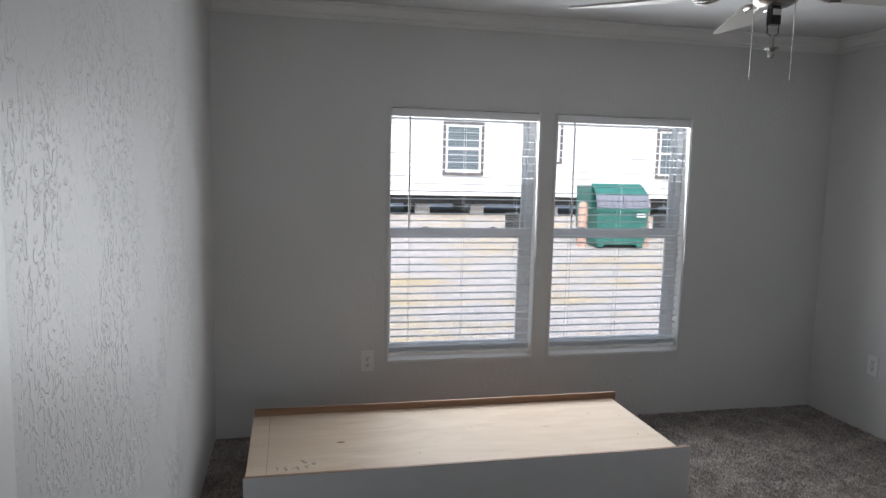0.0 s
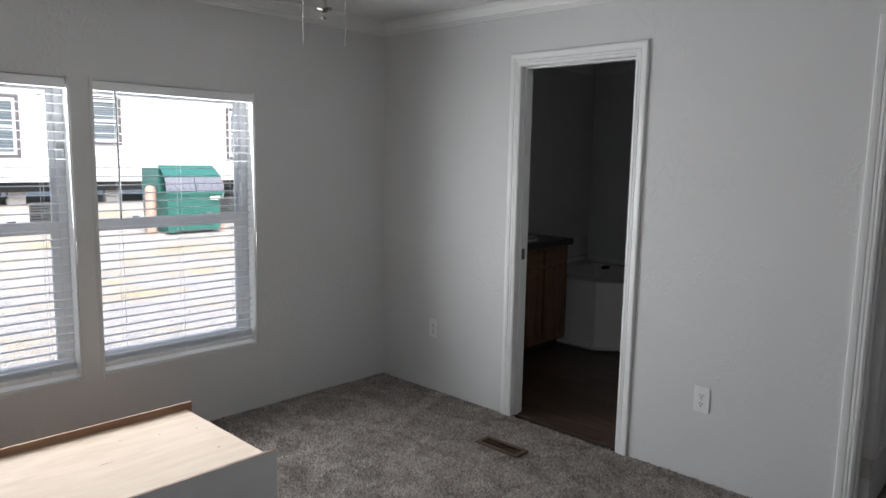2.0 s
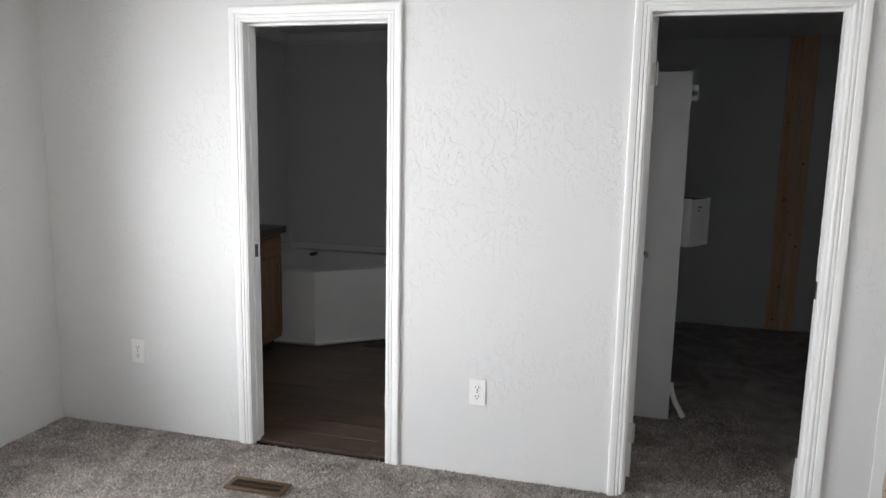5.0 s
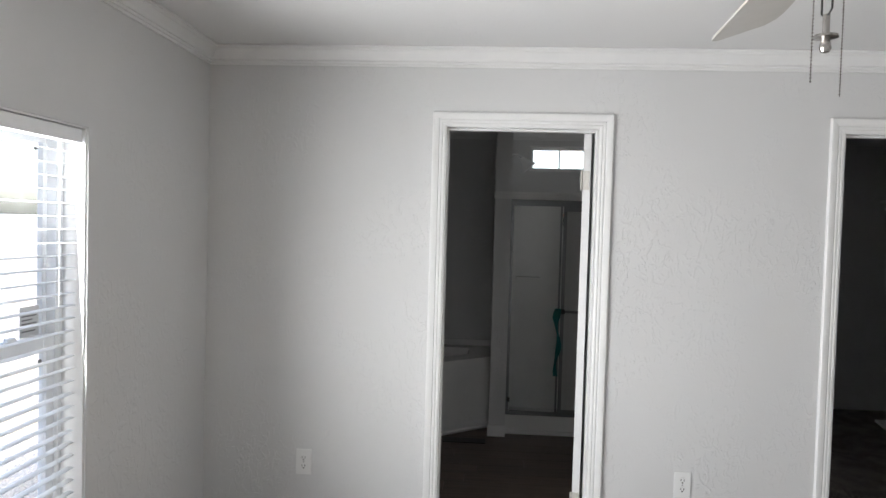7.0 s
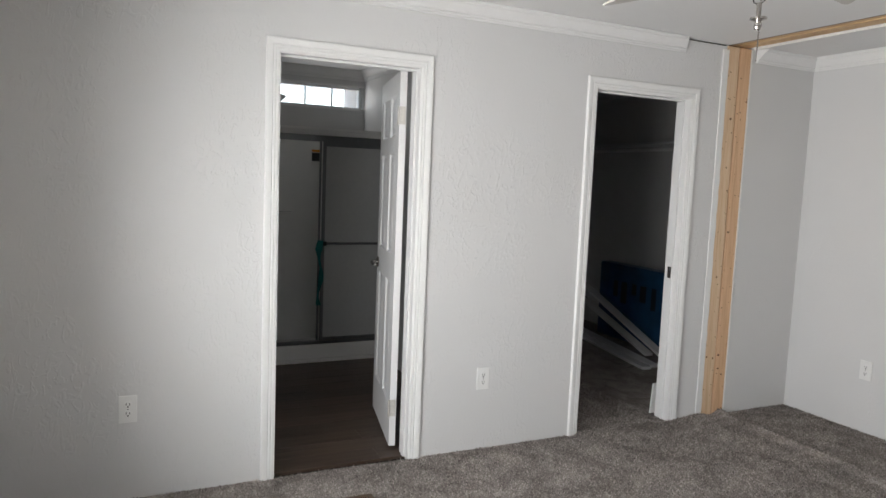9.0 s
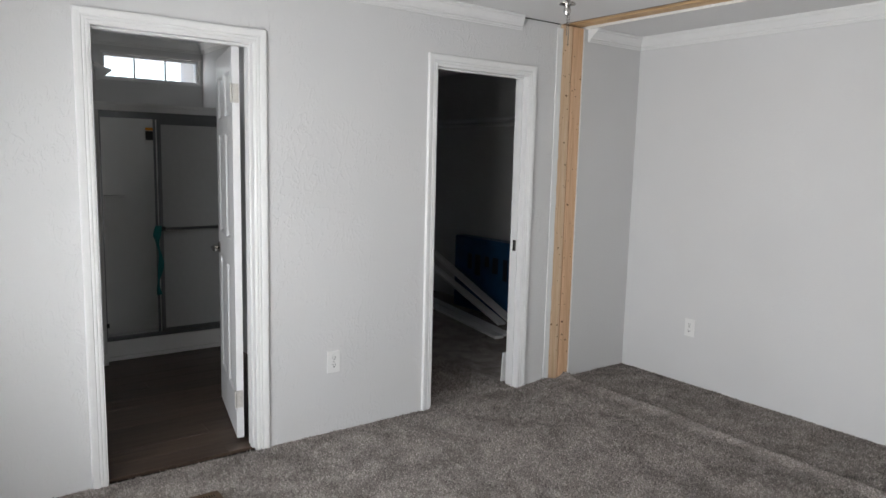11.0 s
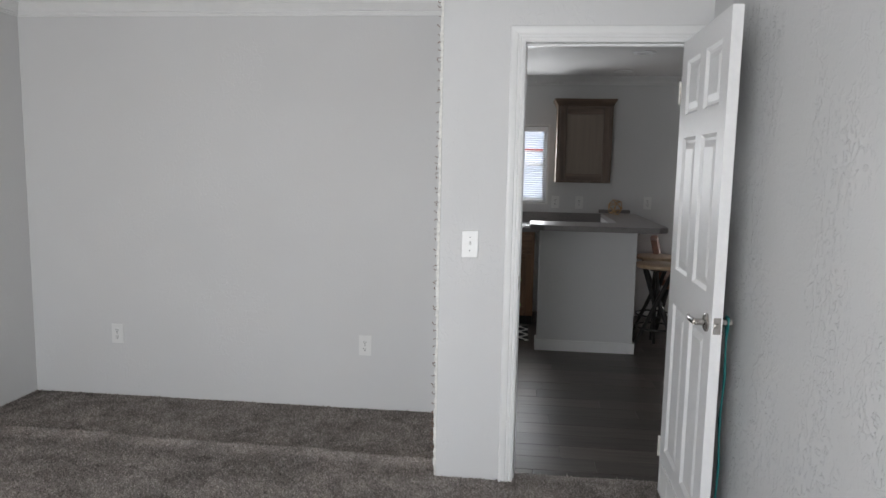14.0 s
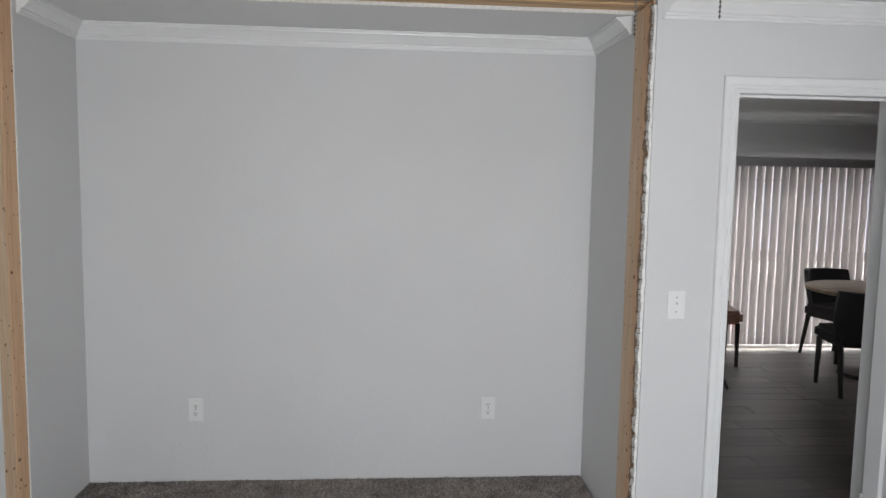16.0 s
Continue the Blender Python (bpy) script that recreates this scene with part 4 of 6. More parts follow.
# ---- the cabinet lying on the carpet ----
def lying_cabinet():
    x0, x1, y0, y1, zt = 0.215, 2.155, 2.668, 3.418, 0.278
    t = thing("cabinet_carcass", "white cabinet lying face down, bare plywood back up", "cabinet", ((x0 + x1) / 2, (y0 + y1) / 2, 0.01))
    part("side_panel", box(x0, x1, y0, y0 + 0.012, 0.012, zt, 0.0012), LAM, t, "white laminate side panel")
    part("side_panel", box(x0 + 0.01, x1 - 0.002, y1 - 0.014, y1, 0.012, zt + 0.012, 0.0012), EDGEWOOD, t, "brown unfinished side panel")
    part("edge_band", box(x0, x1, y0 + 0.0002, y0 + 0.0118, zt + 0.0003, zt + 0.0018), EDGEWOOD, t)
    part("end_panel", box(x0 + 0.01, x0 + 0.024, y0 + 0.0125, y1 - 0.0145, 0.012, 0.249), EDGEWOOD, t)
    part("end_panel", box(x1 - 0.045, x1 - 0.031, y0 + 0.0125, y1 - 0.0145, 0.012, 0.249), EDGEWOOD, t)
    b = part("back_panel", box(x0 + 0.006, x1 - 0.028, y0 + 0.0122, y1 - 0.0143, 0.25, 0.256), PLY, t, "pale plywood back panel with knots and pencil marks")
    z = 0.2562
    rs = random.Random(4)
    for x, y, rx, ry in ((0.62, 3.02, 0.022, 0.008), (1.62, 3.06, 0.03, 0.0018), (2.02, 2.9, 0.006, 0.004), (1.9, 3.2, 0.006, 0.003), (1.25, 3.1, 0.004, 0.003), (0.95, 2.85, 0.004, 0.003), (1.75, 3.25, 0.005, 0.002), (2.05, 3.15, 0.004, 0.004)):
        bm = bmesh.new()
        k = ring(bm, [(x + rx * math.cos(a) * rs.uniform(0.8, 1.1), y + ry * math.sin(a), z) for a in [2 * math.pi * j / 10 for j in range(10)]])
        bm.faces.new(k)
        part("knot", bm, KNOT, b)
    part("pencil_line", box(x0 + 0.085, x0 + 0.087, y0 + 0.02, y1 - 0.02, z, z + 0.0003), EDGEWOOD, b)
    for pts in ([(0.47, 2.77), (0.455, 2.79), (0.475, 2.8)], [(0.43, 2.76), (0.42, 2.8)], [(0.435, 2.775), (0.41, 2.78), (0.4, 2.77)], [(0.38, 2.8), (0.37, 2.78), (0.385, 2.77), (0.375, 2.76)], [(0.35, 2.79), (0.345, 2.765), (0.34, 2.8)],
                [(0.46, 2.84), (0.44, 2.85), (0.45, 2.825), (0.465, 2.825)], [(0.5, 2.82), (0.485, 2.815), (0.49, 2.80), (0.5, 2.8)]):
        part("pencil_mark", tube([(x, y, z) for x, y in pts], 0.0016, 4), INK, b)
    return t


lying_cabinet()


# ---- outlets, switch, register ----
def outlet(m, label, group="wall outlets", toggle=False):
    t = thing("light_switch" if toggle else "wall_outlet", label, "switch" if toggle else "outlet", group="" if toggle else group)
    w, h = (0.037, 0.06)
    plate = part("cover_plate", box(-w, w, 0, 0.006, -h, h, 0.0025), PLASTIC, t)
    if toggle:
        part("toggle_slot", box(-0.0055, 0.0055, 0.0055, 0.0065, -0.0125, 0.0125), TRIM, plate)
        part("toggle", moved(box(-0.004, 0.004, 0.0, 0.013, -0.006, 0.006, 0.001), Matrix.Translation((0, 0.005, 0.003)) @ Matrix.Rotation(radians(25), 4, "X")), PLASTIC, plate)
    else:
        for s in (-1, 1):
            f = part("receptacle", moved(lathe([(0.0, 0), (0.0165, 0), (0.0165, 0.002), (0.0155, 0.0025), (0.0, 0.0025)], seg=18), Matrix.Translation((0, 0.006, s * 0.02)) @ Matrix.Rotation(radians(-90), 4, "X")), PLASTIC, plate)
            part("slot", boxes((-0.0082, -0.0052, 0.0082, 0.0092, s * 0.02 - 0.002, s * 0.02 + 0.008), (0.0052, 0.0082, 0.0082, 0.0092, s * 0.02 - 0.001, s * 0.02 + 0.008), (-0.003, 0.003, 0.0082, 0.0092, s * 0.02 - 0.011, s * 0.02 - 0.005)), SLOT, f)
    for z in ((-0.03, 0.03) if toggle else (0,)):
        part("screw", moved(lathe([(0.0, 0), (0.003, 0), (0.003, 0.001), (0.0, 0.0012)], seg=8), Matrix.Translation((0, 0.006, z)) @ Matrix.Rotation(radians(-90), 4, "X")), INK, plate)
    t.matrix_basis = m
    return t


outlet(pose(0.82, YN, 0.408, 0, 0, 180), "white duplex outlet below a window")
outlet(pose(XE, 3.3, 0.408, 0, 0, 90), "white duplex outlet near the room corner")
outlet(pose(XE, 1.556, 0.392, 0, 0, 90), "white duplex outlet between two doorways")
outlet(pose(3.18, YB, 0.388, 0, 0, 0), "white duplex outlet on the recess wall")
outlet(pose(1.645, YB, 0.386, 0, 0, 0), "white duplex outlet on the recess wall")
outlet(pose(0.988, 0, 1.1, 0, 0, 0), "white toggle light switch beside the entry door", toggle=True)


def register():
    x0, x1, y0, y1 = 3.293, 3.398, 2.293, 2.56
    t = thing("floor_register", "bronze metal floor register set in the carpet", "floor vent", ((x0 + x1) / 2, (y0 + y1) / 2, 0.004))
    # flat near-black plate, the shade of the hollow duct put into its colour
    part("duct", box(x0 + 0.02, x1 - 0.02, y0 + 0.02, y1 - 0.02, 0.004, 0.007), GAP, t)
    part("rim", boxes((x0, x0 + 0.022, y0, y1, 0.004, 0.0105), (x1 - 0.022, x1, y0, y1, 0.004, 0.0105), (x0 + 0.022, x1 - 0.022, y0, y0 + 0.022, 0.004, 0.0105), (x0 + 0.022, x1 - 0.022, y1 - 0.022, y1, 0.004, 0.0105)), BRONZE, t)
    for i in range(20):
        y = y0 + 0.03 + i * (y1 - y0 - 0.06) / 19
        part("louvre", moved(box(x0 + 0.022, x1 - 0.022, -0.0014, 0.0014, -0.0025, 0.0025), Matrix.Translation((0, y, 0.0085)) @ Matrix.Rotation(radians(25), 4, "X")), BRONZE, t)
    part("divider", box((x0 + x1) / 2 - 0.003, (x0 + x1) / 2 + 0.003, y0 + 0.022, y1 - 0.022, 0.0075, 0.0102), BRONZE, t)
    return t


register()
off = thing("trim_offcut", "short white board offcut loose behind the closet jamb", "offcut", (3.88, 0.205, 0.004))
part("offcut_board", moved(box(-0.005, 0.005, -0.035, 0.025, 0.0, 0.2, 0.001), Matrix.Translation((3.882, 0.202, 0.004)) @ Matrix.Rotation(radians(-4), 4, "Y")), TRIM, off)

# cloth ribbon on the back handle of the entry door
rib = thing("ribbon", "teal cloth ribbon hanging from the entry door handle", "ribbon", (0.064, 0.66, 0.93))
bm = bmesh.new()
rg = []
for i in range(26):
    z = 0.955 - i * 0.034
    w = (0.02 if i < 2 else 0.01) + 0.003 * math.sin(i * 1.3)
    x, y = 0.06 + 0.002 * math.sin(i * 0.7), 0.658 + 0.004 * math.sin(i * 0.45)
    rg.append(ring(bm, [(x - 0.003, y - w, z), (x + 0.002, y - w, z), (x + 0.005, y + w, z), (x, y + w, z)]))
part("ribbon_strip", skin(bm, rg), TEAL, rib, smooth=True)


# ---- outside ----
def mobile_home(name, label, x0, x1, y0, depth, face, zb, zt, wins, band=None):
    """A long single-storey home on block piers; face is the side (+1 or -1 along y) turned to the windows."""
    t = thing(name, label, "house", ((x0 + x1) / 2, y0, zb))
    y1 = y0 + (-face) * depth
    lo, hi = min(y0, y1), max(y0, y1)
    bm = boxes((x0, x1, lo + 0.02, hi - 0.02, zb, zt))
    n = int((zt - zb) / 0.13)
    for i in range(n):
        z = zb + i * 0.13
        v = ring(bm, [(x0, y0 + face * 0.002, z + 0.13), (x1, y0 + face * 0.002, z + 0.13), (x1, y0 + face * 0.018, z), (x0, y0 + face * 0.018, z)])
        bm.faces.new(v)
        w = ring(bm, [(x0, y0 + face * 0.018, z), (x1, y0 + face * 0.018, z), (x1, y0 - face * 0.005, z), (x0, y0 - face * 0.005, z)])
        bm.faces.new(w)
    part("wall", bm, SIDING, t)
    ym = (lo + hi) / 2
    bm = bmesh.new()
    skin(bm, [ring(bm, [(x, lo - 0.3, zt), (x, ym, zt + 1.1), (x, hi + 0.3, zt), (x, hi + 0.3, zt - 0.12), (x, lo - 0.3, zt - 0.12)]) for x in (x0 - 0.3, x1 + 0.3)])
    part("roof", bm, SHINGLE, t)
    if band:
        part("band", boxes((x0, x1, min(y0 + face * 0.02, y0 + face * 0.04), max(y0 + face * 0.02, y0 + face * 0.04), band, band + 0.05)), REDTRIM, t, "red painted band")
    part("underframe", boxes((x0 + 0.2, x1 - 0.2, lo + 0.3, hi - 0.3, zb - 0.25, zb)), BLACKMETAL, t)
    for wx, wz, ww, wh in wins:
        ya, yb = y0 + face * 0.019, y0 + face * 0.06
        s = 0.08
        q = [min(ya, yb), max(ya, yb)]
        wn_ = part("window", boxes((wx - s, wx, *q, wz - s, wz + wh + s), (wx + ww, wx + ww + s, *q, wz - s, wz + wh + s), (wx, wx + ww, *q, wz - s, wz), (wx, wx + ww, *q, wz + wh, wz + wh + s)), BROWNTRIM, t, "window with dark grey trim")
        p = sorted((y0 + face * 0.02, y0 + face * 0.045))
        part("window_frame", boxes((wx, wx + 0.06, *p, wz, wz + wh), (wx + ww - 0.06, wx + ww, *p, wz, wz + wh), (wx + 0.06, wx + ww - 0.06, *p, wz + wh - 0.06, wz + wh), (wx + 0.06, wx + ww - 0.06, *p, wz, wz + 0.06), (wx + 0.06, wx + ww - 0.06, *p, wz + wh * 0.5 - 0.03, wz + wh * 0.5 + 0.03)), VINYL, wn_)
        p = sorted((y0 + face * 0.0195, y0 + face * 0.03))
        part("pane", boxes((wx + 0.06, wx + ww - 0.06, *p, wz + 0.06, wz + wh * 0.5 - 0.03), (wx + 0.06, wx + ww - 0.06, *p, wz + wh * 0.5 + 0.03, wz + wh - 0.06)), DARKPANE, wn_)
        yb_ = sorted((y0 + face * 0.0302, y0 + face * 0.034))
        n_ = 16
        part("blind_slats", boxes(*[(wx + 0.07, wx + ww - 0.07, *yb_, wz + 0.08 + (wh - 0.16) * k / n_, wz + 0.1 + (wh - 0.16) * k / n_) for k in range(n_) if abs(k / n_ - 0.5) > 0.05]), GREYLID, wn_, "grey horizontal blind slats")
    return t


YH = 19.0
mobile_home("house", "white vinyl-sided mobile home raised on block piers", -9, 22, YH, 4.2, -1, 0.7, 3.5,
            [(4.63, 1.35, 1.02, 1.32), (7.15, 1.72, 0.85, 1.05), (11.15, 1.38, 1.02, 1.32), (-3.0, 1.35, 1.02, 1.32)])
rs = random.Random(2)
for i, px in enumerate([-6, -3.2, -0.6, 1.6, 2.9, 4.1, 5.7, 8.0, 10.2, 12.5, 15, 18]):
    for py in (YH + 0.5, YH + 2.6):
        p = thing("block_pier", "stacked concrete block pier under the mobile home", "pier", (px, py, 0.1), "house piers")
        for k in range(2):
            part("block", box(px - 0.2 + rs.uniform(-0.02, 0.02), px + 0.2, py - 0.1, py + 0.1, 0.08 + 0.2 * k, 0.275 + 0.2 * k, 0.01), CONCRETE, p)
mobile_home("house", "white mobile home with a red band", -14, 14, -12.0, 4.2, 1, 0.2, 3.3, [(3.2, 1.4, 0.9, 1.2), (-3, 1.4, 0.9, 1.2)], band=1.75)


def dumpster(x, y, z):
    t = thing("dumpster", "green steel dumpster with grey plastic lids", "dumpster", (x, y, z))
    w, d = 0.72, 0.7
    bm = bmesh.new()
    skin(bm, [ring(bm, [(x - a, y - b, h), (x + a, y - b, h), (x + a, y + d, h), (x - a, y + d, h)]) for a, b, h in ((w - 0.05, d - 0.1, z + 0.06), (w, d, z + 0.95))])
    part("bin", bm, GREEN, t)
    part("skid", boxes((x - w + 0.1, x - w + 0.25, y - d + 0.1, y + d - 0.1, z, z + 0.06), (x + w - 0.25, x + w - 0.1, y - d + 0.1, y + d - 0.1, z, z + 0.06)), GREEN, t)
    part("rim", boxes((x - w - 0.03, x + w + 0.03, y - d - 0.03, y - d + 0.03, z + 0.93, z + 1.0)), GREEN, t)
    for s in (-1, 1):
        a, b = sorted((x + s * 0.012, x + s * (w + 0.01)))
        bm = bmesh.new()
        skin(bm, [ring(bm, [(a, y - d - 0.03 + k, z + 1.0), (b, y - d - 0.03 + k, z + 1.0), (b, y - d + 0.08 + k, z + 1.34), (a, y - d + 0.08 + k, z + 1.34)]) for k in (0, 0.04)])
        lid = part("lid", bm, GREYLID, t, "grey plastic lid with pressed ribs")
        tilt = Matrix.Rotation(math.atan2(0.34, 0.11), 4, "X")
        for k in range(4):
            cx = a + (b - a) * (k + 0.5) / 4
            part("lid_rib", moved(box(-0.045, 0.045, -0.1, 0.1, 0, 0.022, 0.006), Matrix.Translation((cx, y - d + 0.022, z + 1.17)) @ tilt), GREYLID, lid)
        part("lid_bar", moved(box(a - x + 0.02, b - x - 0.02, -0.012, 0.012, 0, 0.03), Matrix.Translation((x, y - d - 0.02, z + 1.03)) @ tilt), GREYLID, lid)
    bm = bmesh.new()
    skin(bm, [ring(bm, [(x - w - 0.01, y - d + 0.09, z + 1.34 + k), (x + w + 0.01, y - d + 0.09, z + 1.34 + k), (x + w - 0.02, y - d + 0.5, z + 1.6 + k), (x - w + 0.02, y - d + 0.5, z + 1.6 + k)]) for k in (0, 0.03)])
    part("hood", bm, GREEN, t, "green sloping steel hood")
    part("back_plate", box(x - w, x + w, y - d + 0.45, y + d, z + 0.95, z + 1.55, 0.02), GREEN, t)
    part("sticker", box(x + 0.36, x + 0.62, y - d - 0.022, y - d - 0.016, z + 0.78, z + 0.88), PAPER, t)
    t.scale = (0.86, 0.86, 0.86)
    return t


dumpster(7.62, 14.7, -0.19)
PINK = plain("faded pink bollard paint", (0.5, 0.33, 0.26), 0.6, vary=0.15, scale=8)
for px, h in ((6.83, 0.98), (8.36, 1.08)):
    bo = thing("bollard", "faded pink steel bollard beside the dumpster", "bollard", (px, 14.5, -0.2), "bollards by the dumpster")
    part("post", lathe([(0.0, -0.25), (0.11, -0.25), (0.11, h - 0.28), (0.09, h - 0.22), (0.05, h - 0.19), (0.0, h - 0.18)], (px, 14.5, 0), 18), PINK, bo, smooth=True)


# ---- kitchen and dining area ----
def counter_unit(x0, x1, yb, yf, h, label, doors, mat=OAK, matx=OAKX, flip=1, drawer=True, group="kitchen base cabinets"):
    """Base cabinet with framed doors; its front is at yf and faces +y (flip 1) or -y (flip -1)."""
    t = thing("base_cabinet", label, "cabinet", ((x0 + x1) / 2, (yb + yf) / 2, 0), group)
    lo, hi = sorted((yb, yf))
    part("body", boxes((x0, x1, lo, hi, 0.09, h)), mat, t)
    k = sorted((yb, yf - flip * 0.06))
    part("toe_kick", boxes((x0 + 0.002, x1 - 0.002, *k, 0.0, 0.09)), BLACK, t)
    w = (x1 - x0) / doors
    for i in range(doors):
        a, b = x0 + i * w + 0.02, x0 + (i + 1) * w - 0.02
        top = h - 0.2 if drawer else h - 0.03
        f = lambda d0, d1: sorted((yf + flip * d0, yf + flip * d1))
        d = part("door_panel", box(a + 0.055, b - 0.055, *f(0.001, 0.012), 0.175, top - 0.055), mat, t)
        for u0, u1 in ((a, a + 0.055), (b - 0.055, b)):
            part("door_stile", box(u0, u1, *f(0.001, 0.02), 0.12, top, 0.003), mat, d)
        for v0, v1 in ((0.12, 0.175), (top - 0.055, top)):
            part("door_rail", box(a + 0.055, b - 0.055, *f(0.001, 0.02), v0, v1, 0.003), matx, d)
        if drawer:
            part("drawer_front", box(a, b, *f(0.001, 0.02), h - 0.17, h - 0.03, 0.004), matx, t)
    return t


def worktop(name, label, pts, z, th, m=COUNTER):
    bm = bmesh.new()
    skin(bm, [ring(bm, [(x, y, h) for x, y in pts]) for h in (z - th, z)])
    bmesh.ops.bevel(bm, geom=bm.edges[:], offset=0.005, segments=2, affect="EDGES")
    t = thing(name, label, "worktop", (pts[0][0], pts[0][1], z - th))
    part("slab", bm, m, t)
    return t


counter_unit(0.62, 1.18, -3.8, -3.18, 0.86, "dark stained oak base cabinet below the sink", 1)
counter_unit(1.18, 1.75, -3.8, -3.18, 0.86, "dark stained oak base cabinet by the window", 1)
wt = worktop("worktop", "grey laminate worktop with a steel sink", [(-0.1, -3.8), (2.2, -3.8), (2.2, -3.15), (-0.1, -3.15)], 0.9, 0.04)
part("backsplash", box(-0.1, 2.2, -3.799, -3.78, 0.9, 1.0, 0.003), COUNTER, wt)


def sink():
    t = thing("sink", "double-bowl stainless steel sink let into the worktop", "sink", (1.05, -3.45, 0.9))
    x0, x1, y0, y1, z = 0.66, 1.5, -3.72, -3.2, 0.902
    part("rim", boxes((x0, x1, y0, y0 + 0.09, z, z + 0.008), (x0, x1, y1 - 0.03, y1, z, z + 0.008), (x0, x0 + 0.03, y0 + 0.09, y1 - 0.03, z, z + 0.008), (x1 - 0.03, x1, y0 + 0.09, y1 - 0.03, z, z + 0.008), (1.06, 1.1, y0 + 0.09, y1 - 0.03, z, z + 0.008)), STEEL, t)
    for a, b in ((x0 + 0.03, 1.06), (1.1, x1 - 0.03)):
        part("bowl", boxes((a, b, y0 + 0.09, y1 - 0.03, z - 0.0005, z + 0.001)), ALU, t)
    return t


sink()


def tap(x, y, z):
    t = thing("tap", "polished chrome swan-neck kitchen tap with side spray", "tap", (x, y, z))
    part("base", lathe([(0.0, 0), (0.026, 0), (0.024, 0.012), (0.013, 0.025), (0.0, 0.026)], (x, y, z), 16), CHROME, t, smooth=True)
    part("spout", tube([(x, y, z + 0.02), (x, y, z + 0.16), (x + 0.0, y + 0.02, z + 0.2), (x - 0.01, y + 0.07, z + 0.22), (x - 0.02, y + 0.12, z + 0.2), (x - 0.022, y + 0.135, z + 0.165)], 0.009, 10), CHROME, t, smooth=True)
    for s in (-1, 1):
        part("handle", tube([(x + s * 0.1, y, z), (x + s * 0.1, y, z + 0.05), (x + s * 0.15, y + 0.03, z + 0.075)], [0.014, 0.012, 0.006], 10), CHROME, t, smooth=True)
    part("side_spray", tube([(x - 0.18, y, z), (x - 0.18, y, z + 0.04), (x - 0.2, y + 0.03, z + 0.1), (x - 0.23, y + 0.06, z + 0.08)], [0.015, 0.011, 0.012, 0.014], 10), CHROME, t, smooth=True)
    return t


tap(1.0, -3.67, 0.91)


def wall_cabinet():
    x0, x1, y0, y1, z0, z1 = -0.06, 0.44, -3.8, -3.5, 1.3, 2.02
    t = thing("wall_cabinet", "grey-brown oak wall cabinet with a crown top", "cabinet", ((x0 + x1) / 2, -3.65, z0))
    part("body", boxes((x0, x1, y0, y1, z0, z1)), GREYOAK, t)
    bm = bmesh.new()
    skin(bm, [ring(bm, [(x0 - e, y0, z), (x1 + e, y0, z), (x1 + e, y1 + e, z), (x0 - e, y1 + e, z)]) for e, z in ((0.004, z1 - 0.02), (0.012, z1 + 0.005), (0.03, z1 + 0.03), (0.034, z1 + 0.045))])
    part("crown", bm, GREYOAKX, t)
    d = part("door_panel", box(x0 + 0.085, x1 - 0.085, y1, y1 + 0.008, z0 + 0.085, z1 - 0.095), OAKPANEL, t, "flat greige veneer panel")
    for u0, u1 in ((x0 + 0.02, x0 + 0.085), (x1 - 0.085, x1 - 0.02)):
        part("door_stile", box(u0, u1, y1, y1 + 0.02, z0 + 0.02, z1 - 0.03, 0.004), GREYOAK, d)
    for v0, v1 in ((z0 + 0.02, z0 + 0.085), (z1 - 0.095, z1 - 0.03)):
        part("door_rail", box(x0 + 0.085, x1 - 0.085, y1, y1 + 0.02, v0, v1, 0.004), GREYOAKX, d)
    return t


wall_cabinet()
structure("wall_peninsula", boxes((-0.14, 0.6, -2.5, -2.36, 0, 0.965)), WALL, "pale half-height peninsula wall", "wall")
structure("baseboard", boxes((-0.155, 0.615, -2.359, -2.345, 0, 0.085), (-0.155, -0.141, -2.5, -2.359, 0, 0.085), (0.601, 0.615, -2.5, -2.359, 0, 0.085)), TRIM, "white baseboard along the peninsula", "baseboard")
worktop("peninsula_counter", "grey laminate bar top with clipped corners", [(-0.35, -2.28), (-0.27, -2.2), (0.58, -2.2), (0.68, -2.3), (0.68, -2.62), (-0.02, -2.62), (-0.02, -3.78), (-0.3, -3.78), (-0.35, -3.7)], 1.005, 0.042)
part("splash_lip", box(-0.3, 0.0, -3.799, -3.782, 1.006, 1.04, 0.003), COUNTER, wt)
structure("wall_peninsula", boxes((-0.14, -0.02, -3.8, -2.5, 0, 0.962)), WALL, "pale side panel of the peninsula", "wall")

orn = thing("wire_ornament", "gold wire geometric ornament on the worktop", "ornament", (-0.13, -3.6, 1.006))
ic = bmesh.new()
bmesh.ops.create_icosphere(ic, subdivisions=1, radius=0.075, matrix=pose(-0.13, -3.6, 1.075, 20, 10, 30))
for e in ic.edges:
    part("wire", tube([e.verts[0].co, e.verts[1].co], 0.0035, 5), GOLD, orn)
ic.free()
outlet(pose(0.19, -3.8, 1.1, 0, 0, 0), "white duplex outlet above the worktop", "kitchen outlets")
outlet(pose(0.42, -3.8, 1.1, 0, 0, 0), "white duplex outlet above the worktop", "kitchen outlets")
outlet(pose(-0.46, -3.8, 1.11, 0, 0, 0), "white duplex outlet on the kitchen wall", "kitchen outlets")

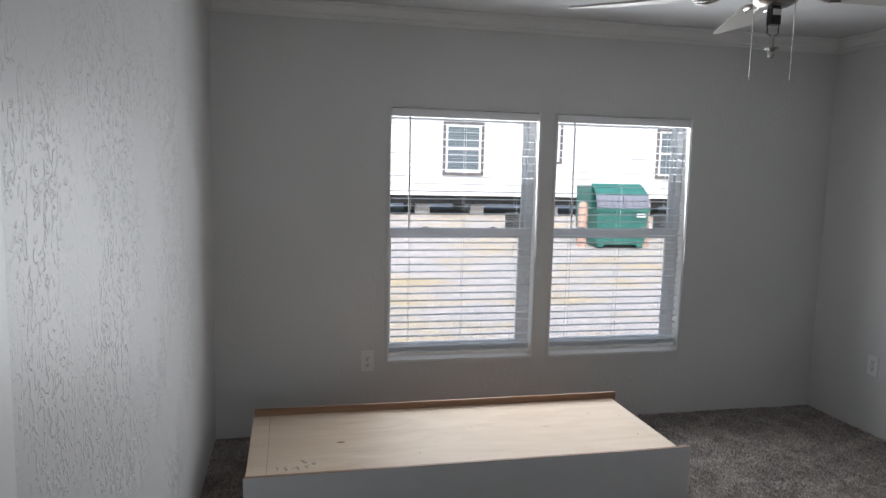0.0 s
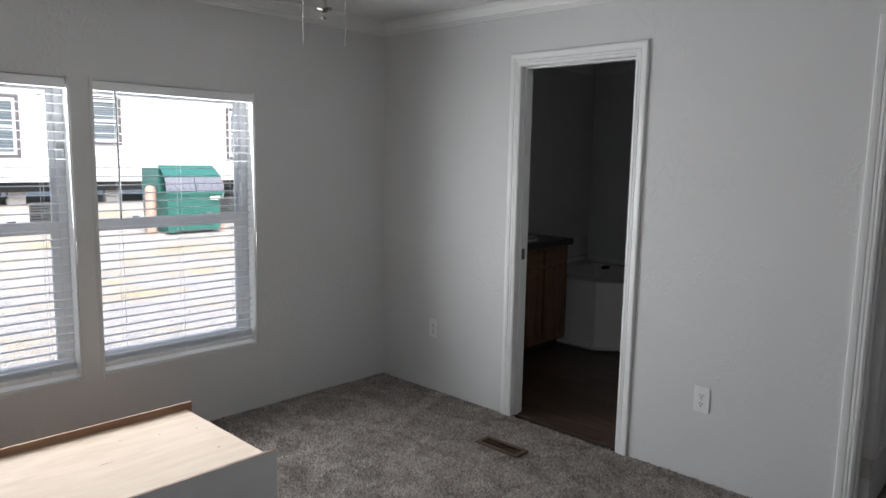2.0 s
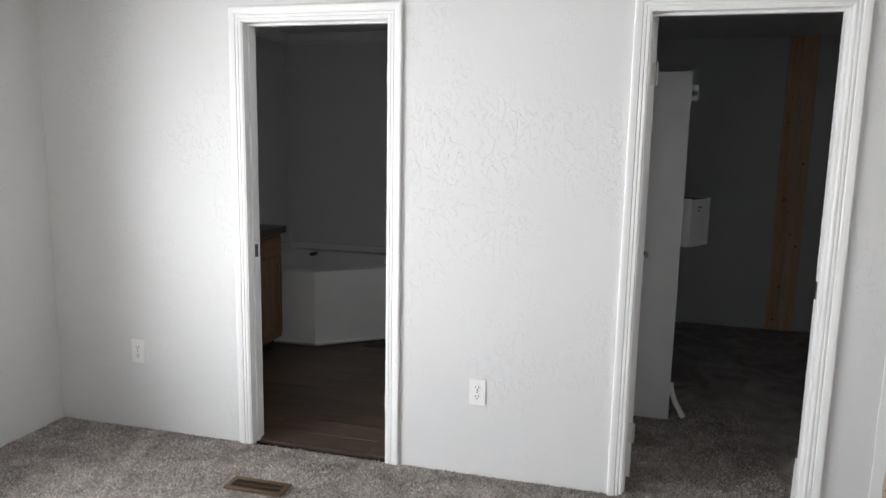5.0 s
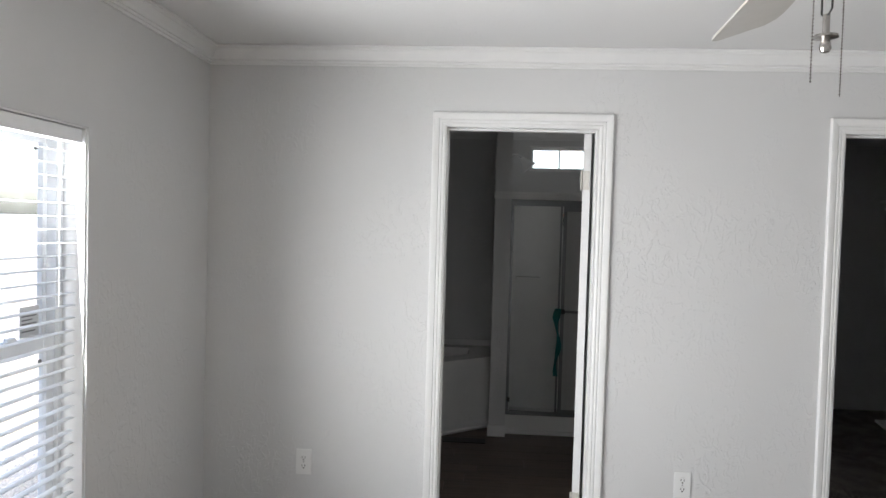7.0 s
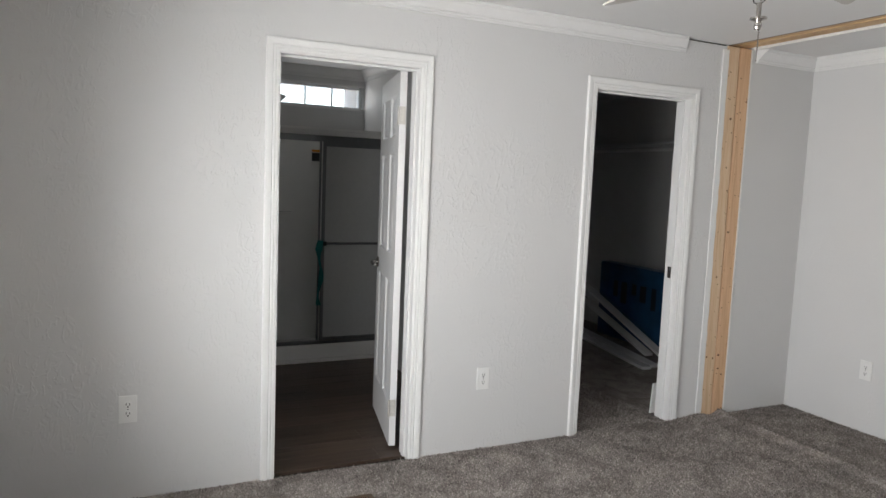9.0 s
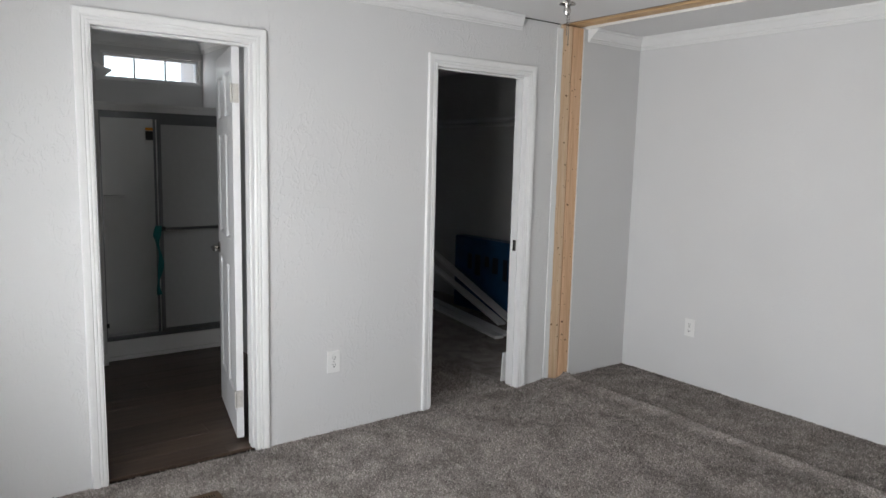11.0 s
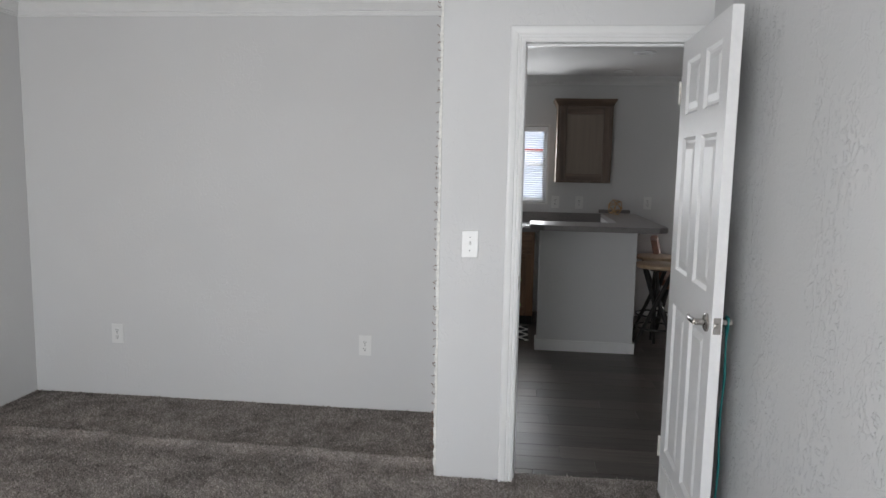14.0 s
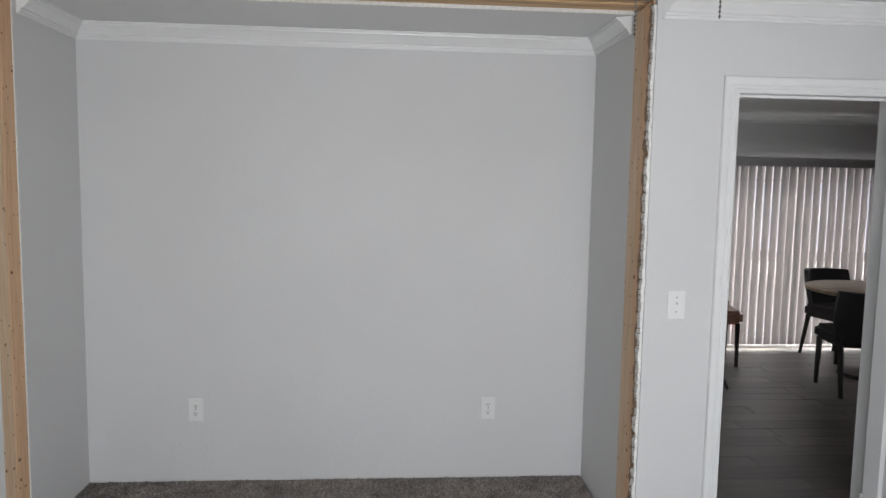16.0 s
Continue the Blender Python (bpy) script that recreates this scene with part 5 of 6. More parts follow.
kw = thing("window_3", "white vinyl kitchen window over the sink", "window", ((KW[0] + KW[1]) / 2, -3.85, KW[2]), kind="structure")
part("window_frame", boxes((KW[0], KW[0] + 0.04, -3.915, -3.86, KW[2], KW[3]), (KW[1] - 0.04, KW[1], -3.915, -3.86, KW[2], KW[3]), (KW[0] + 0.04, KW[1] - 0.04, -3.915, -3.86, KW[2], KW[2] + 0.04), (KW[0] + 0.04, KW[1] - 0.04, -3.915, -3.86, KW[3] - 0.04, KW[3]), (KW[0] + 0.04, KW[1] - 0.04, -3.91, -3.87, 1.44, 1.48)), VINYL, kw)
part("pane", box(KW[0] + 0.04, KW[1] - 0.04, -3.9, -3.897, KW[2] + 0.04, KW[3] - 0.04), GLASS, kw).visible_shadow = False
part("window_sill", boxes((KW[0] - 0.015, KW[1] + 0.015, -3.799, -3.79, KW[2] - 0.015, KW[2] - 0.001), (KW[0] - 0.015, KW[0] - 0.001, -3.799, -3.79, KW[2], KW[3] + 0.014), (KW[1] + 0.001, KW[1] + 0.015, -3.799, -3.79, KW[2], KW[3] + 0.014), (KW[0], KW[1], -3.799, -3.79, KW[3] + 0.001, KW[3] + 0.014)), TRIM, kw)
blind(KW[0], KW[1], KW[2], KW[3], "white horizontal blind half closed over the sink", y=-3.832, tilt=-10, pitch=0.0215, depth=0.025, bottom=0.03, wand=False, group="")


def vertical_blind():
    x0, x1, y, zt = -2.78, -0.88, -3.735, 1.8
    t = thing("vertical_blind", "cream vertical blind closed over a sliding door", "blind", ((x0 + x1) / 2, y, 0))
    part("valance", boxes((x0, x1, y + 0.05, y + 0.056, zt, zt + 0.09), (x0, x0 + 0.006, -3.8, y + 0.05, zt, zt + 0.09), (x1 - 0.006, x1, -3.8, y + 0.05, zt, zt + 0.09)), plain("grey valance plastic", (0.55, 0.54, 0.54), 0.4), t)
    part("headrail", box(x0 + 0.02, x1 - 0.02, y - 0.02, y + 0.02, zt + 0.02, zt + 0.06), VINYL, t)
    bm = bmesh.new()
    n, w = 6, 0.089
    pr = [((i / n - 0.5) * w, 0.011 * (1 - (2 * i / n - 1) ** 2)) for i in range(n + 1)]
    pr += [(a, b - 0.0012) for a, b in pr[::-1]]
    skin(bm, [ring(bm, [(a, b, z) for a, b in pr]) for z in (0.045, zt + 0.02)])
    bmesh.ops.recalc_face_normals(bm, faces=bm.faces)
    me = bpy.data.meshes.new("slat")
    bm.to_mesh(me)
    bm.free()
    me.materials.append(VSLAT)
    rs_ = random.Random(3)
    x = x0 + 0.05
    while x < x1 - 0.03:
        s = new("slat", me)
        s.parent = t
        s.matrix_basis = pose(x - (x0 + x1) / 2, rs_.uniform(-0.003, 0.003), 0, 0, 0, 9 + rs_.uniform(-3, 3))
        x += 0.083
    return t


vertical_blind()
sd = thing("sliding_door", "white framed sliding glass door behind a blind", "sliding door", ((SD[0] + SD[1]) / 2, -3.86, 0.02), kind="structure")
xm = (SD[0] + SD[1]) / 2
for a, b in ((SD[0], xm + 0.03), (xm - 0.03, SD[1])):
    yy = -3.88 if a == SD[0] else -3.845
    part("door_frame", boxes((a, a + 0.06, yy - 0.015, yy + 0.015, 0.02, 1.8), (b - 0.06, b, yy - 0.015, yy + 0.015, 0.02, 1.8), (a + 0.06, b - 0.06, yy - 0.015, yy + 0.015, 0.02, 0.1), (a + 0.06, b - 0.06, yy - 0.015, yy + 0.015, 1.73, 1.8)), VINYL, sd)
    part("pane", box(a + 0.06, b - 0.06, yy - 0.002, yy + 0.002, 0.1, 1.73), GLASS, sd).visible_shadow = False
for lx, ly in ((-0.12, -2.37), (-0.12, -3.42), (-2.0, -2.4)):
    t = thing("ceiling_light", "white recessed ceiling light, switched off", "ceiling light", (lx, ly, 2.305), "recessed kitchen lights")
    part("trim_ring", lathe([(0.05, -0.001), (0.085, -0.001), (0.083, -0.008), (0.055, -0.01), (0.05, -0.001)], (lx, ly, 2.305), 28), VINYL, t, smooth=True)
    part("lens", lathe([(0.0, -0.002), (0.053, -0.002), (0.05, -0.006), (0.0, -0.006)], (lx, ly, 2.305), 24), PLASTIC, t, smooth=True)


def bar_stool(x, y, turn, h=0.7):
    t = thing("bar_stool", "round wooden stool on crossed black metal legs", "stool", group="bar stools")
    part("seat", lathe([(0.0, h - 0.032), (0.165, h - 0.032), (0.175, h - 0.022), (0.175, h - 0.004), (0.168, h), (0.0, h)], seg=32), TABLEWOOD, t, smooth=True)
    part("collar", lathe([(0.0, h - 0.06), (0.06, h - 0.06), (0.07, h - 0.033), (0.0, h - 0.033)], seg=16), BLACKMETAL, t, smooth=True)
    for k in range(3):
        a = 2 * math.pi * k / 3
        part("leg", tube([(0.13 * math.cos(a + 2.2), 0.13 * math.sin(a + 2.2), h - 0.034), (0.02 * math.cos(a + 1.1), 0.02 * math.sin(a + 1.1), h * 0.55), (0.2 * math.cos(a), 0.2 * math.sin(a), 0.0)], [0.016, 0.018, 0.013], 8), BLACKMETAL, t, smooth=True)
    part("foot_ring", tube([(0.15 * math.cos(2 * math.pi * i / 24), 0.15 * math.sin(2 * math.pi * i / 24), 0.19) for i in range(25)], 0.008, 6), BLACKMETAL, t, smooth=True)
    t.matrix_basis = pose(x, y, 0, 0, 0, turn)
    return t


s0 = bar_stool(-0.34, -2.52, 20)
copy_thing(s0, pose(-0.42, -3.02, 0, 0, 0, 75))


def parsons_chair(name, label, m, legm, wing, mtx, studs=False):
    """Upholstered dining chair: seat, curved back, four tapered legs; faces +y."""
    t = thing(name, label, "chair", group="")
    bm = box(-0.23, 0.23, -0.22, 0.22, 0.38, 0.5)
    bmesh.ops.bevel(bm, geom=bm.edges[:], offset=0.03, segments=3, affect="EDGES")
    se = part("seat", bm, m, t, smooth=True)
    if studs:
        for i in range(15):
            part("nail_head", lathe([(0.0, 0), (0.006, 0.0), (0.0, 0.004)], seg=6), GOLD, se).matrix_basis = pose(-0.2 + i * 0.0286, 0.222, 0.405, -90)
    bm = bmesh.new()
    rg_ = []
    for i in range(9):
        f = i / 8
        z = 0.42 + f * 0.4
        w = 0.2 + 0.035 * math.sin(f * 2.2)
        y = -0.2 - 0.09 * f
        c = wing
        rg_.append(ring(bm, [(-w, y + c, z), (-w * 0.5, y + c * 0.2, z), (0, y, z), (w * 0.5, y + c * 0.2, z), (w, y + c, z), (w + 0.01, y + c - 0.05, z), (w * 0.55, y - 0.06 + c * 0.1, z), (0, y - 0.065, z), (-w * 0.55, y - 0.06 + c * 0.1, z), (-w - 0.01, y + c - 0.05, z)]))
    part("backrest", skin(bm, rg_), m, t, smooth=True)
    for sx in (-1, 1):
        for sy, sp in ((1, 0.0), (-1, -0.07)):
            part("leg", tube([(sx * 0.19, sy * 0.18, 0.39), (sx * 0.195, sy * 0.185 + sp, 0.0)], [0.024, 0.016], 6), legm, t)
    t.matrix_basis = mtx
    return t


parsons_chair("dining_chair", "brown leather chair with brass nail heads and dark legs", LEATHER, BLACKMETAL, 0.0, pose(-0.77, -3.3, 0, 0, 0, 78), True)
parsons_chair("dining_chair", "charcoal upholstered tub chair at the dining table", FABRIC, BLACKMETAL, 0.12, pose(-2.05, -3.36, 0, 0, 0, 10))
parsons_chair("dining_chair", "charcoal upholstered tub chair at the dining table", FABRIC, BLACKMETAL, 0.12, pose(-1.5, -2.36, 0, 0, 0, 170))
dt = thing("dining_table", "round light oak dining table on a black pedestal", "table", (-1.95, -2.78, 0))
part("tabletop", lathe([(0.0, 0.72), (0.52, 0.72), (0.54, 0.735), (0.54, 0.75), (0.53, 0.755), (0.0, 0.755)], (-1.95, -2.78, 0), 40), TABLEWOOD, dt, smooth=True)
part("pedestal", lathe([(0.0, 0.0), (0.26, 0.0), (0.25, 0.03), (0.07, 0.06), (0.05, 0.12), (0.05, 0.64), (0.1, 0.7), (0.2, 0.719), (0.0, 0.719)], (-1.95, -2.78, 0), 24), BLACKMETAL, dt, smooth=True)


def planter(x, y, s, label):
    t = thing("plant_pot", label, "plant pot", (x, y, 0), "patterned pots")
    part("bowl", lathe([(0.0, 0.0), (0.055 * s, 0.0), (0.085 * s, 0.03 * s), (0.11 * s, 0.09 * s), (0.105 * s, 0.14 * s), (0.085 * s, 0.18 * s), (0.075 * s, 0.18 * s), (0.09 * s, 0.14 * s), (0.085 * s, 0.1 * s), (0.0, 0.1 * s)], (x, y, 0), 28), POT, t, smooth=True)
    part("rim", lathe([(0.076 * s, 0.181 * s), (0.088 * s, 0.181 * s), (0.086 * s, 0.19 * s), (0.078 * s, 0.19 * s), (0.076 * s, 0.181 * s)], (x, y, 0), 28), TRIM, t, smooth=True)
    return t


planter(0.875, -0.98, 0.8, "black and white patterned pot on the plank floor")


def plant(x, y):
    t = thing("fiddle_leaf_plant", "green fiddle-leaf plant with large waxy leaves", "plant", (x, y, 0))
    part("pot", lathe([(0.0, 0), (0.055, 0), (0.085, 0.03), (0.105, 0.09), (0.1, 0.13), (0.08, 0.165), (0.07, 0.165), (0.08, 0.13), (0.0, 0.13)], (x, y, 0), 28), POT, t, "black and white patterned pot", True)
    part("soil", lathe([(0.0, 0.131), (0.079, 0.131), (0.0, 0.14)], (x, y, 0), 16), SOIL, t)
    part("stem", tube([(x, y, 0.13), (x - 0.02, y + 0.01, 0.45), (x - 0.01, y, 0.72)], [0.012, 0.01, 0.006], 7), plain("brown plant stem", (0.1, 0.06, 0.03), 0.8), t)
    rs_ = random.Random(12)
    for i in range(20):
        z = 0.36 + 0.014 * i
        a = i * 2.4
        L = rs_.uniform(0.14, 0.2)
        bm = bmesh.new()
        rows = []
        for k in range(8):
            f = k / 7
            w = L * 0.5 * math.sin(math.pi * (f ** 0.8) * 0.96 + 0.06) * (1 - 0.25 * math.sin(f * 5))
            dz = 0.05 * math.sin(f * 2.6) - 0.06 * f * f
            rows.append(ring(bm, [(f * L + 0.03, -w, dz + 0.25 * w), (f * L + 0.03, -w * 0.5, dz + 0.06 * w), (f * L + 0.03, 0, dz), (f * L + 0.03, w * 0.5, dz + 0.06 * w), (f * L + 0.03, w, dz + 0.25 * w)]))
        skin(bm, rows, closed=False, caps=False)
        m = Matrix.Translation((x - 0.01, y, z)) @ Matrix.Rotation(a, 4, "Z") @ Matrix.Rotation(radians(rs_.uniform(-80, -38)), 4, "Y") @ Matrix.Rotation(radians(rs_.uniform(-25, 25)), 4, "X")
        part("leaf", moved(bm, m), LEAF, t, smooth=True)
    return t


plant(0.9, -1.33)
rug = thing("rug", "black and white trellis rug before the sink", "rug", (1.15, -3.0, 0))
part("rug_mat", box(0.66, 1.5, -3.12, -2.62, 0.0, 0.008, 0.003), RUG, rug)

# ---- bathroom ----
def shower():
    x, y0, y1 = 5.7, 1.412, 2.31
    t = thing("shower_stall", "white fibreglass shower with framed sliding doors", "shower", (6.0, (y0 + y1) / 2, 0))
    part("pan", boxes((x, x + 0.05, y0, y1, 0.0, 0.14), (x + 0.05, 6.299, y0, y1, 0.0, 0.06)), FIBRE, t)
    part("pan_foot", box(x - 0.012, x - 0.0005, y0, y1, 0.0, 0.03, 0.003), FIBRE, t)
    for q in ((6.24, 6.298, y0, y1), (x + 0.03, 6.24, y0, y0 + 0.03), (x + 0.03, 6.24, y1 - 0.03, y1)):
        part("surround_panel", box(*q, 0.06, 1.78), FIBRE, t)
    part("top_ledge", boxes((x - 0.02, x + 0.05, y0, y1 + 0.13, 1.745, 1.8), (x - 0.03, x - 0.02, y0, y1 + 0.13, 1.78, 1.8)), FIBRE, t)
    part("soap_shelf", boxes((6.15, 6.24, 2.05, 2.24, 1.12, 1.14), (6.15, 6.24, 1.5, 1.72, 1.14, 1.16)), FIBRE, t)
    part("door_track", boxes((x + 0.005, x + 0.04, y0, y1, 1.7, 1.744), (x + 0.005, x + 0.04, y0, y1, 0.141, 0.165), (x + 0.008, x + 0.035, y1 - 0.022, y1 - 0.001, 0.165, 1.7)), ALU, t, "grey aluminium track")
    d = part("sliding_panel", boxes((x - 0.004, x + 0.008, 1.9, 1.925, 0.17, 1.7), (x - 0.004, x + 0.008, y0 + 0.01, y0 + 0.03, 0.17, 1.7), (x - 0.004, x + 0.008, y0 + 0.03, 1.9, 1.665, 1.7), (x - 0.004, x + 0.008, y0 + 0.03, 1.9, 0.17, 0.195)), ALU, t)
    part("glass", box(x, x + 0.004, y0 + 0.03, 1.9, 0.195, 1.665), OBSCURE, d)
    part("sliding_panel", boxes((x + 0.02, x + 0.03, 1.93, 1.945, 0.17, 1.7)), ALU, t)
    part("towel_bar", tube([(x - 0.05, 1.93, 0.93), (x - 0.05, y0 + 0.02, 0.93)], 0.009, 8), ALU, d, smooth=True)
    part("bar_bracket", box(x - 0.06, x - 0.0045, 1.9, 1.935, 0.915, 0.945), BLACK, d)
    part("bumper", box(x - 0.003, x + 0.005, 2.27, 2.3, 1.74, 1.775), BLACK, t)
    part("bumper", box(x - 0.003, x + 0.005, 2.28, 2.3, 0.24, 0.27), BLACK, t)
    lb = part("safety_label", box(6.236, 6.2395, 1.8, 1.88, 1.53, 1.66), PAPER, t, "printed label with orange and black bars")
    part("print_bar", box(6.2345, 6.2358, 1.805, 1.875, 1.635, 1.655), YELLOW, lb)
    part("print_bar", box(6.2345, 6.2358, 1.805, 1.875, 1.56, 1.63), BLACK, lb)
    return t


shower()
tw = thing("towel", "teal cloth hanging from the shower towel bar", "towel", (5.64, 1.95, 0.46))
bm = bmesh.new()
rg = []
for i in range(16):
    z = 0.955 - i * 0.033
    w = 0.014 + 0.006 * math.sin(i * 0.9) + (0.008 if i < 3 else 0)
    y = 1.95 + 0.012 * math.sin(i * 0.6)
    rg.append(ring(bm, [(5.63, y - w, z), (5.645 + 0.008 * math.sin(i), y, z), (5.63, y + w, z), (5.622, y, z)]))
part("cloth", skin(bm, rg), TEAL, tw, smooth=True)
structure("wall_shower_end", boxes((5.62, 6.299, 2.312, 2.43, 0, 1.744), (5.72, 6.299, 2.312, 2.43, 1.744, H - 0.001)), WALL, "white end wall between shower and tub", "wall")
structure("baseboard", boxes((5.606, 5.619, 2.31, 2.44, 0, 0.08)), TRIM, "white baseboard at the shower end wall", "baseboard")
tr = thing("window_4", "narrow white transom window above the shower", "window", (6.36, 1.82, 2.03), kind="structure")
part("window_frame", boxes((6.34, 6.41, 1.43, 1.448, 2.018, 2.2), (6.34, 6.41, 2.127, 2.145, 2.018, 2.2), (6.34, 6.41, 1.448, 2.127, 2.018, 2.033), (6.34, 6.41, 1.448, 2.127, 2.185, 2.2), (6.36, 6.38, 1.675, 1.685, 2.033, 2.185), (6.36, 6.38, 1.905, 1.915, 2.033, 2.185)), VINYL, tr)
part("pane", box(6.385, 6.388, 1.448, 2.127, 2.033, 2.185), GLASS, tr).visible_shadow = False
part("bead", boxes((6.292, 6.2995, 1.415, 2.16, 2.003, 2.017), (6.292, 6.2995, 1.415, 2.16, 2.201, 2.215)), TRIM, tr)


def tub():
    t = thing("corner_bathtub", "white fibreglass corner bathtub with angled apron", "bathtub", (5.8, 3.2, 0))
    out = [(5.31, 3.784), (5.31, 3.08), (5.83, 2.432), (6.299, 2.432), (6.299, 3.784)]
    ins = [(5.45, 3.62), (5.45, 3.14), (5.88, 2.6), (6.15, 2.6), (6.15, 3.62)]
    flo = [(5.55, 3.5), (5.55, 3.2), (5.9, 2.75), (6.05, 2.75), (6.05, 3.5)]
    bm = bmesh.new()
    rgs = [ring(bm, [(x, y, z) for x, y in q]) for q, z in ((out, 0.0), (out, 0.06), ([(a * 0.997 + 5.8 * 0.003, b * 0.997 + 3.1 * 0.003) for a, b in out], 0.07), (out, 0.52), (out, 0.545), (ins, 0.55), (flo, 0.2))]
    skin(bm, rgs)
    part("shell", bm, FIBRE, t)
    part("apron_foot", tube([(5.302, 3.78, 0.02), (5.302, 3.076, 0.02), (5.825, 2.425, 0.02)], 0.014, 6), FIBRE, t)
    part("back_ledge", boxes((5.32, 6.295, 3.755, 3.78, 0.551, 0.6), (6.27, 6.295, 2.44, 3.755, 0.551, 0.6)), FIBRE, t)
    part("overflow", box(6.02, 6.1, 3.42, 3.46, 0.53, 0.555, 0.005), BLACK, t)
    return t


tub()


def vanity():
    x0, x1, yf = 4.2, 5.2, 3.285
    t = thing("bathroom_vanity", "brown oak bathroom vanity with a dark top", "vanity", ((x0 + x1) / 2, 3.53, 0))
    part("body", boxes((x0, x1, yf, 3.78, 0.09, 0.81)), OAK, t)
    part("toe_kick", boxes((x0 + 0.01, x1 - 0.01, yf + 0.06, 3.78, 0, 0.09)), BLACK, t)
    part("end_panel", box(x1, x1 + 0.008, yf + 0.01, 3.78, 0.09, 0.81), OAK, t)
    for i in range(3):
        a, b = x0 + 0.03 + i * 0.325, x0 + 0.325 + i * 0.325
        dd = part("door", boxes((a, a + 0.05, yf - 0.02, yf - 0.001, 0.13, 0.66), (b - 0.05, b, yf - 0.02, yf - 0.001, 0.13, 0.66), (a + 0.05, b - 0.05, yf - 0.02, yf - 0.001, 0.13, 0.18), (a + 0.05, b - 0.05, yf - 0.02, yf - 0.001, 0.61, 0.66)), OAK, t)
        part("door_panel", box(a + 0.05, b - 0.05, yf - 0.011, yf - 0.001, 0.18, 0.61), OAK, dd)
        bm = bmesh.new()
        u0, u1 = a + 0.056, b - 0.056
        skin(bm, [ring(bm, [(u0 + e, yf - d, 0.186 + e), (u1 - e, yf - d, 0.186 + e), (u1 - e, yf - d, 0.604 - e), (u0 + e, yf - d, 0.604 - e)]) for e, d in ((0.0, 0.0112), (0.024, 0.018))])
        part("raised_field", bm, OAK, dd)
        part("drawer_front", box(a, b, yf - 0.02, yf - 0.001, 0.68, 0.79, 0.003), OAKX, t)
    part("top", box(x0 - 0.01, x1 + 0.03, yf - 0.035, 3.782, 0.812, 0.86, 0.006), DARKTOP, t, "dark laminate top")
    part("backsplash", box(x0, x1, 3.765, 3.783, 0.861, 0.95), DARKTOP, t)
    t.scale = (1, 1, 1.025)
    part("basin", lathe([(0.0, 0.863), (0.16, 0.864), (0.2, 0.876), (0.22, 0.878), (0.23, 0.868), (0.225, 0.861), (0.0, 0.861)], (4.76, 3.53, 0), 32), FIBRE, t, "white round basin", True)
    return t


vanity()
bl = thing("overhead_shower", "white and chrome shower head above the stall", "shower head", (6.15, 2.31, 2.1))
part("arm", tube([(6.15, 2.316, 2.12), (6.15, 2.26, 2.12), (6.15, 2.22, 2.09)], 0.01, 8), CHROME, bl, smooth=True)
part("head", moved(lathe([(0.0, 0.03), (0.014, 0.03), (0.018, 0.005), (0.042, -0.03), (0.042, -0.038), (0.0, -0.038)], seg=20), pose(6.15, 2.2, 2.06, -40, 0, 0) @ Matrix.Diagonal((1.5, 1.5, 1.5, 1))), PLASTIC, bl, smooth=True)
br = thing("floor_register", "dark floor register on the bathroom floor", "floor vent", (5.5, 2.55, 0.0))
part("plate", boxes((5.42, 5.52, 2.45, 2.75, 0.0, 0.006)), BLACK, br)

# ---- closet ----
def closet_unit():
    t = thing("closet_shelf_unit", "white melamine closet shelf unit with a hanging rail", "shelving", (5.2, 0.95, 0))
    part("end_panel", box(4.655, 4.673, 0.68, 1.355, 0.003, 1.855, 0.001), LAM, t)
    part("top_shelf", box(4.674, 6.9, 0.98, 1.355, 1.82, 1.838), LAM, t)
    part("mid_shelf", box(4.674, 5.6, 0.7, 1.355, 0.93, 0.948), LAM, t)
    part("bracket", boxes((4.674, 4.9, 0.645, 0.68, 1.775, 1.79), (4.674, 4.69, 0.645, 0.68, 1.71, 1.775)), LAM, t)
    part("rail", tube([(4.674, 0.662, 1.745), (5.3, 0.662, 1.745)], 0.014, 10), TRIM, t, smooth=True)
    # curled white strip leaning at the foot of the end panel
    part("base_cleat", tube([(4.685, 0.6, 0.014), (4.69, 0.618, 0.045), (4.695, 0.645, 0.09), (4.7, 0.668, 0.15), (4.7, 0.676, 0.2)], 0.015, 8), TRIM, t, smooth=True)
    return t


closet_unit()
bx = thing("carton", "white cardboard carton with an open top", "box", (4.87, 0.67, 0.95))
cm = pose(4.716, 0.634, 0.949, 0, 0, -31) @ Matrix.Diagonal((0.78, 0.62, 0.97, 1))
part("carton_wall", moved(boxes((0, 0.28, 0, 0.004, 0, 0.26), (0, 0.28, 0.336, 0.34, 0, 0.275), (0, 0.004, 0.004, 0.336, 0, 0.265), (0.276, 0.28, 0.004, 0.336, 0, 0.265), (0.004, 0.276, 0.004, 0.336, 0, 0.004)), cm), LAM, bx)
# inner faces much darker than the carton's outside
part("lining", moved(boxes((0.0045, 0.2755, 0.333, 0.3355, 0.005, 0.268), (0.2725, 0.2755, 0.005, 0.332, 0.005, 0.258), (0.0045, 0.272, 0.005, 0.332, 0.005, 0.008)), cm), plain("very dark brown lining", (0.06, 0.045, 0.035), 0.8), bx, "very dark brown inner faces")
part("print_bar", moved(boxes((0.1, 0.15, -0.0012, -0.0002, 0.21, 0.22), (0.1, 0.13, -0.0012, -0.0002, 0.19, 0.2)), cm), INK, bx)
stud(6.905, 6.93, -0.3, -0.2, -1, PINE2, 11, "brown pine stud on the closet end wall")
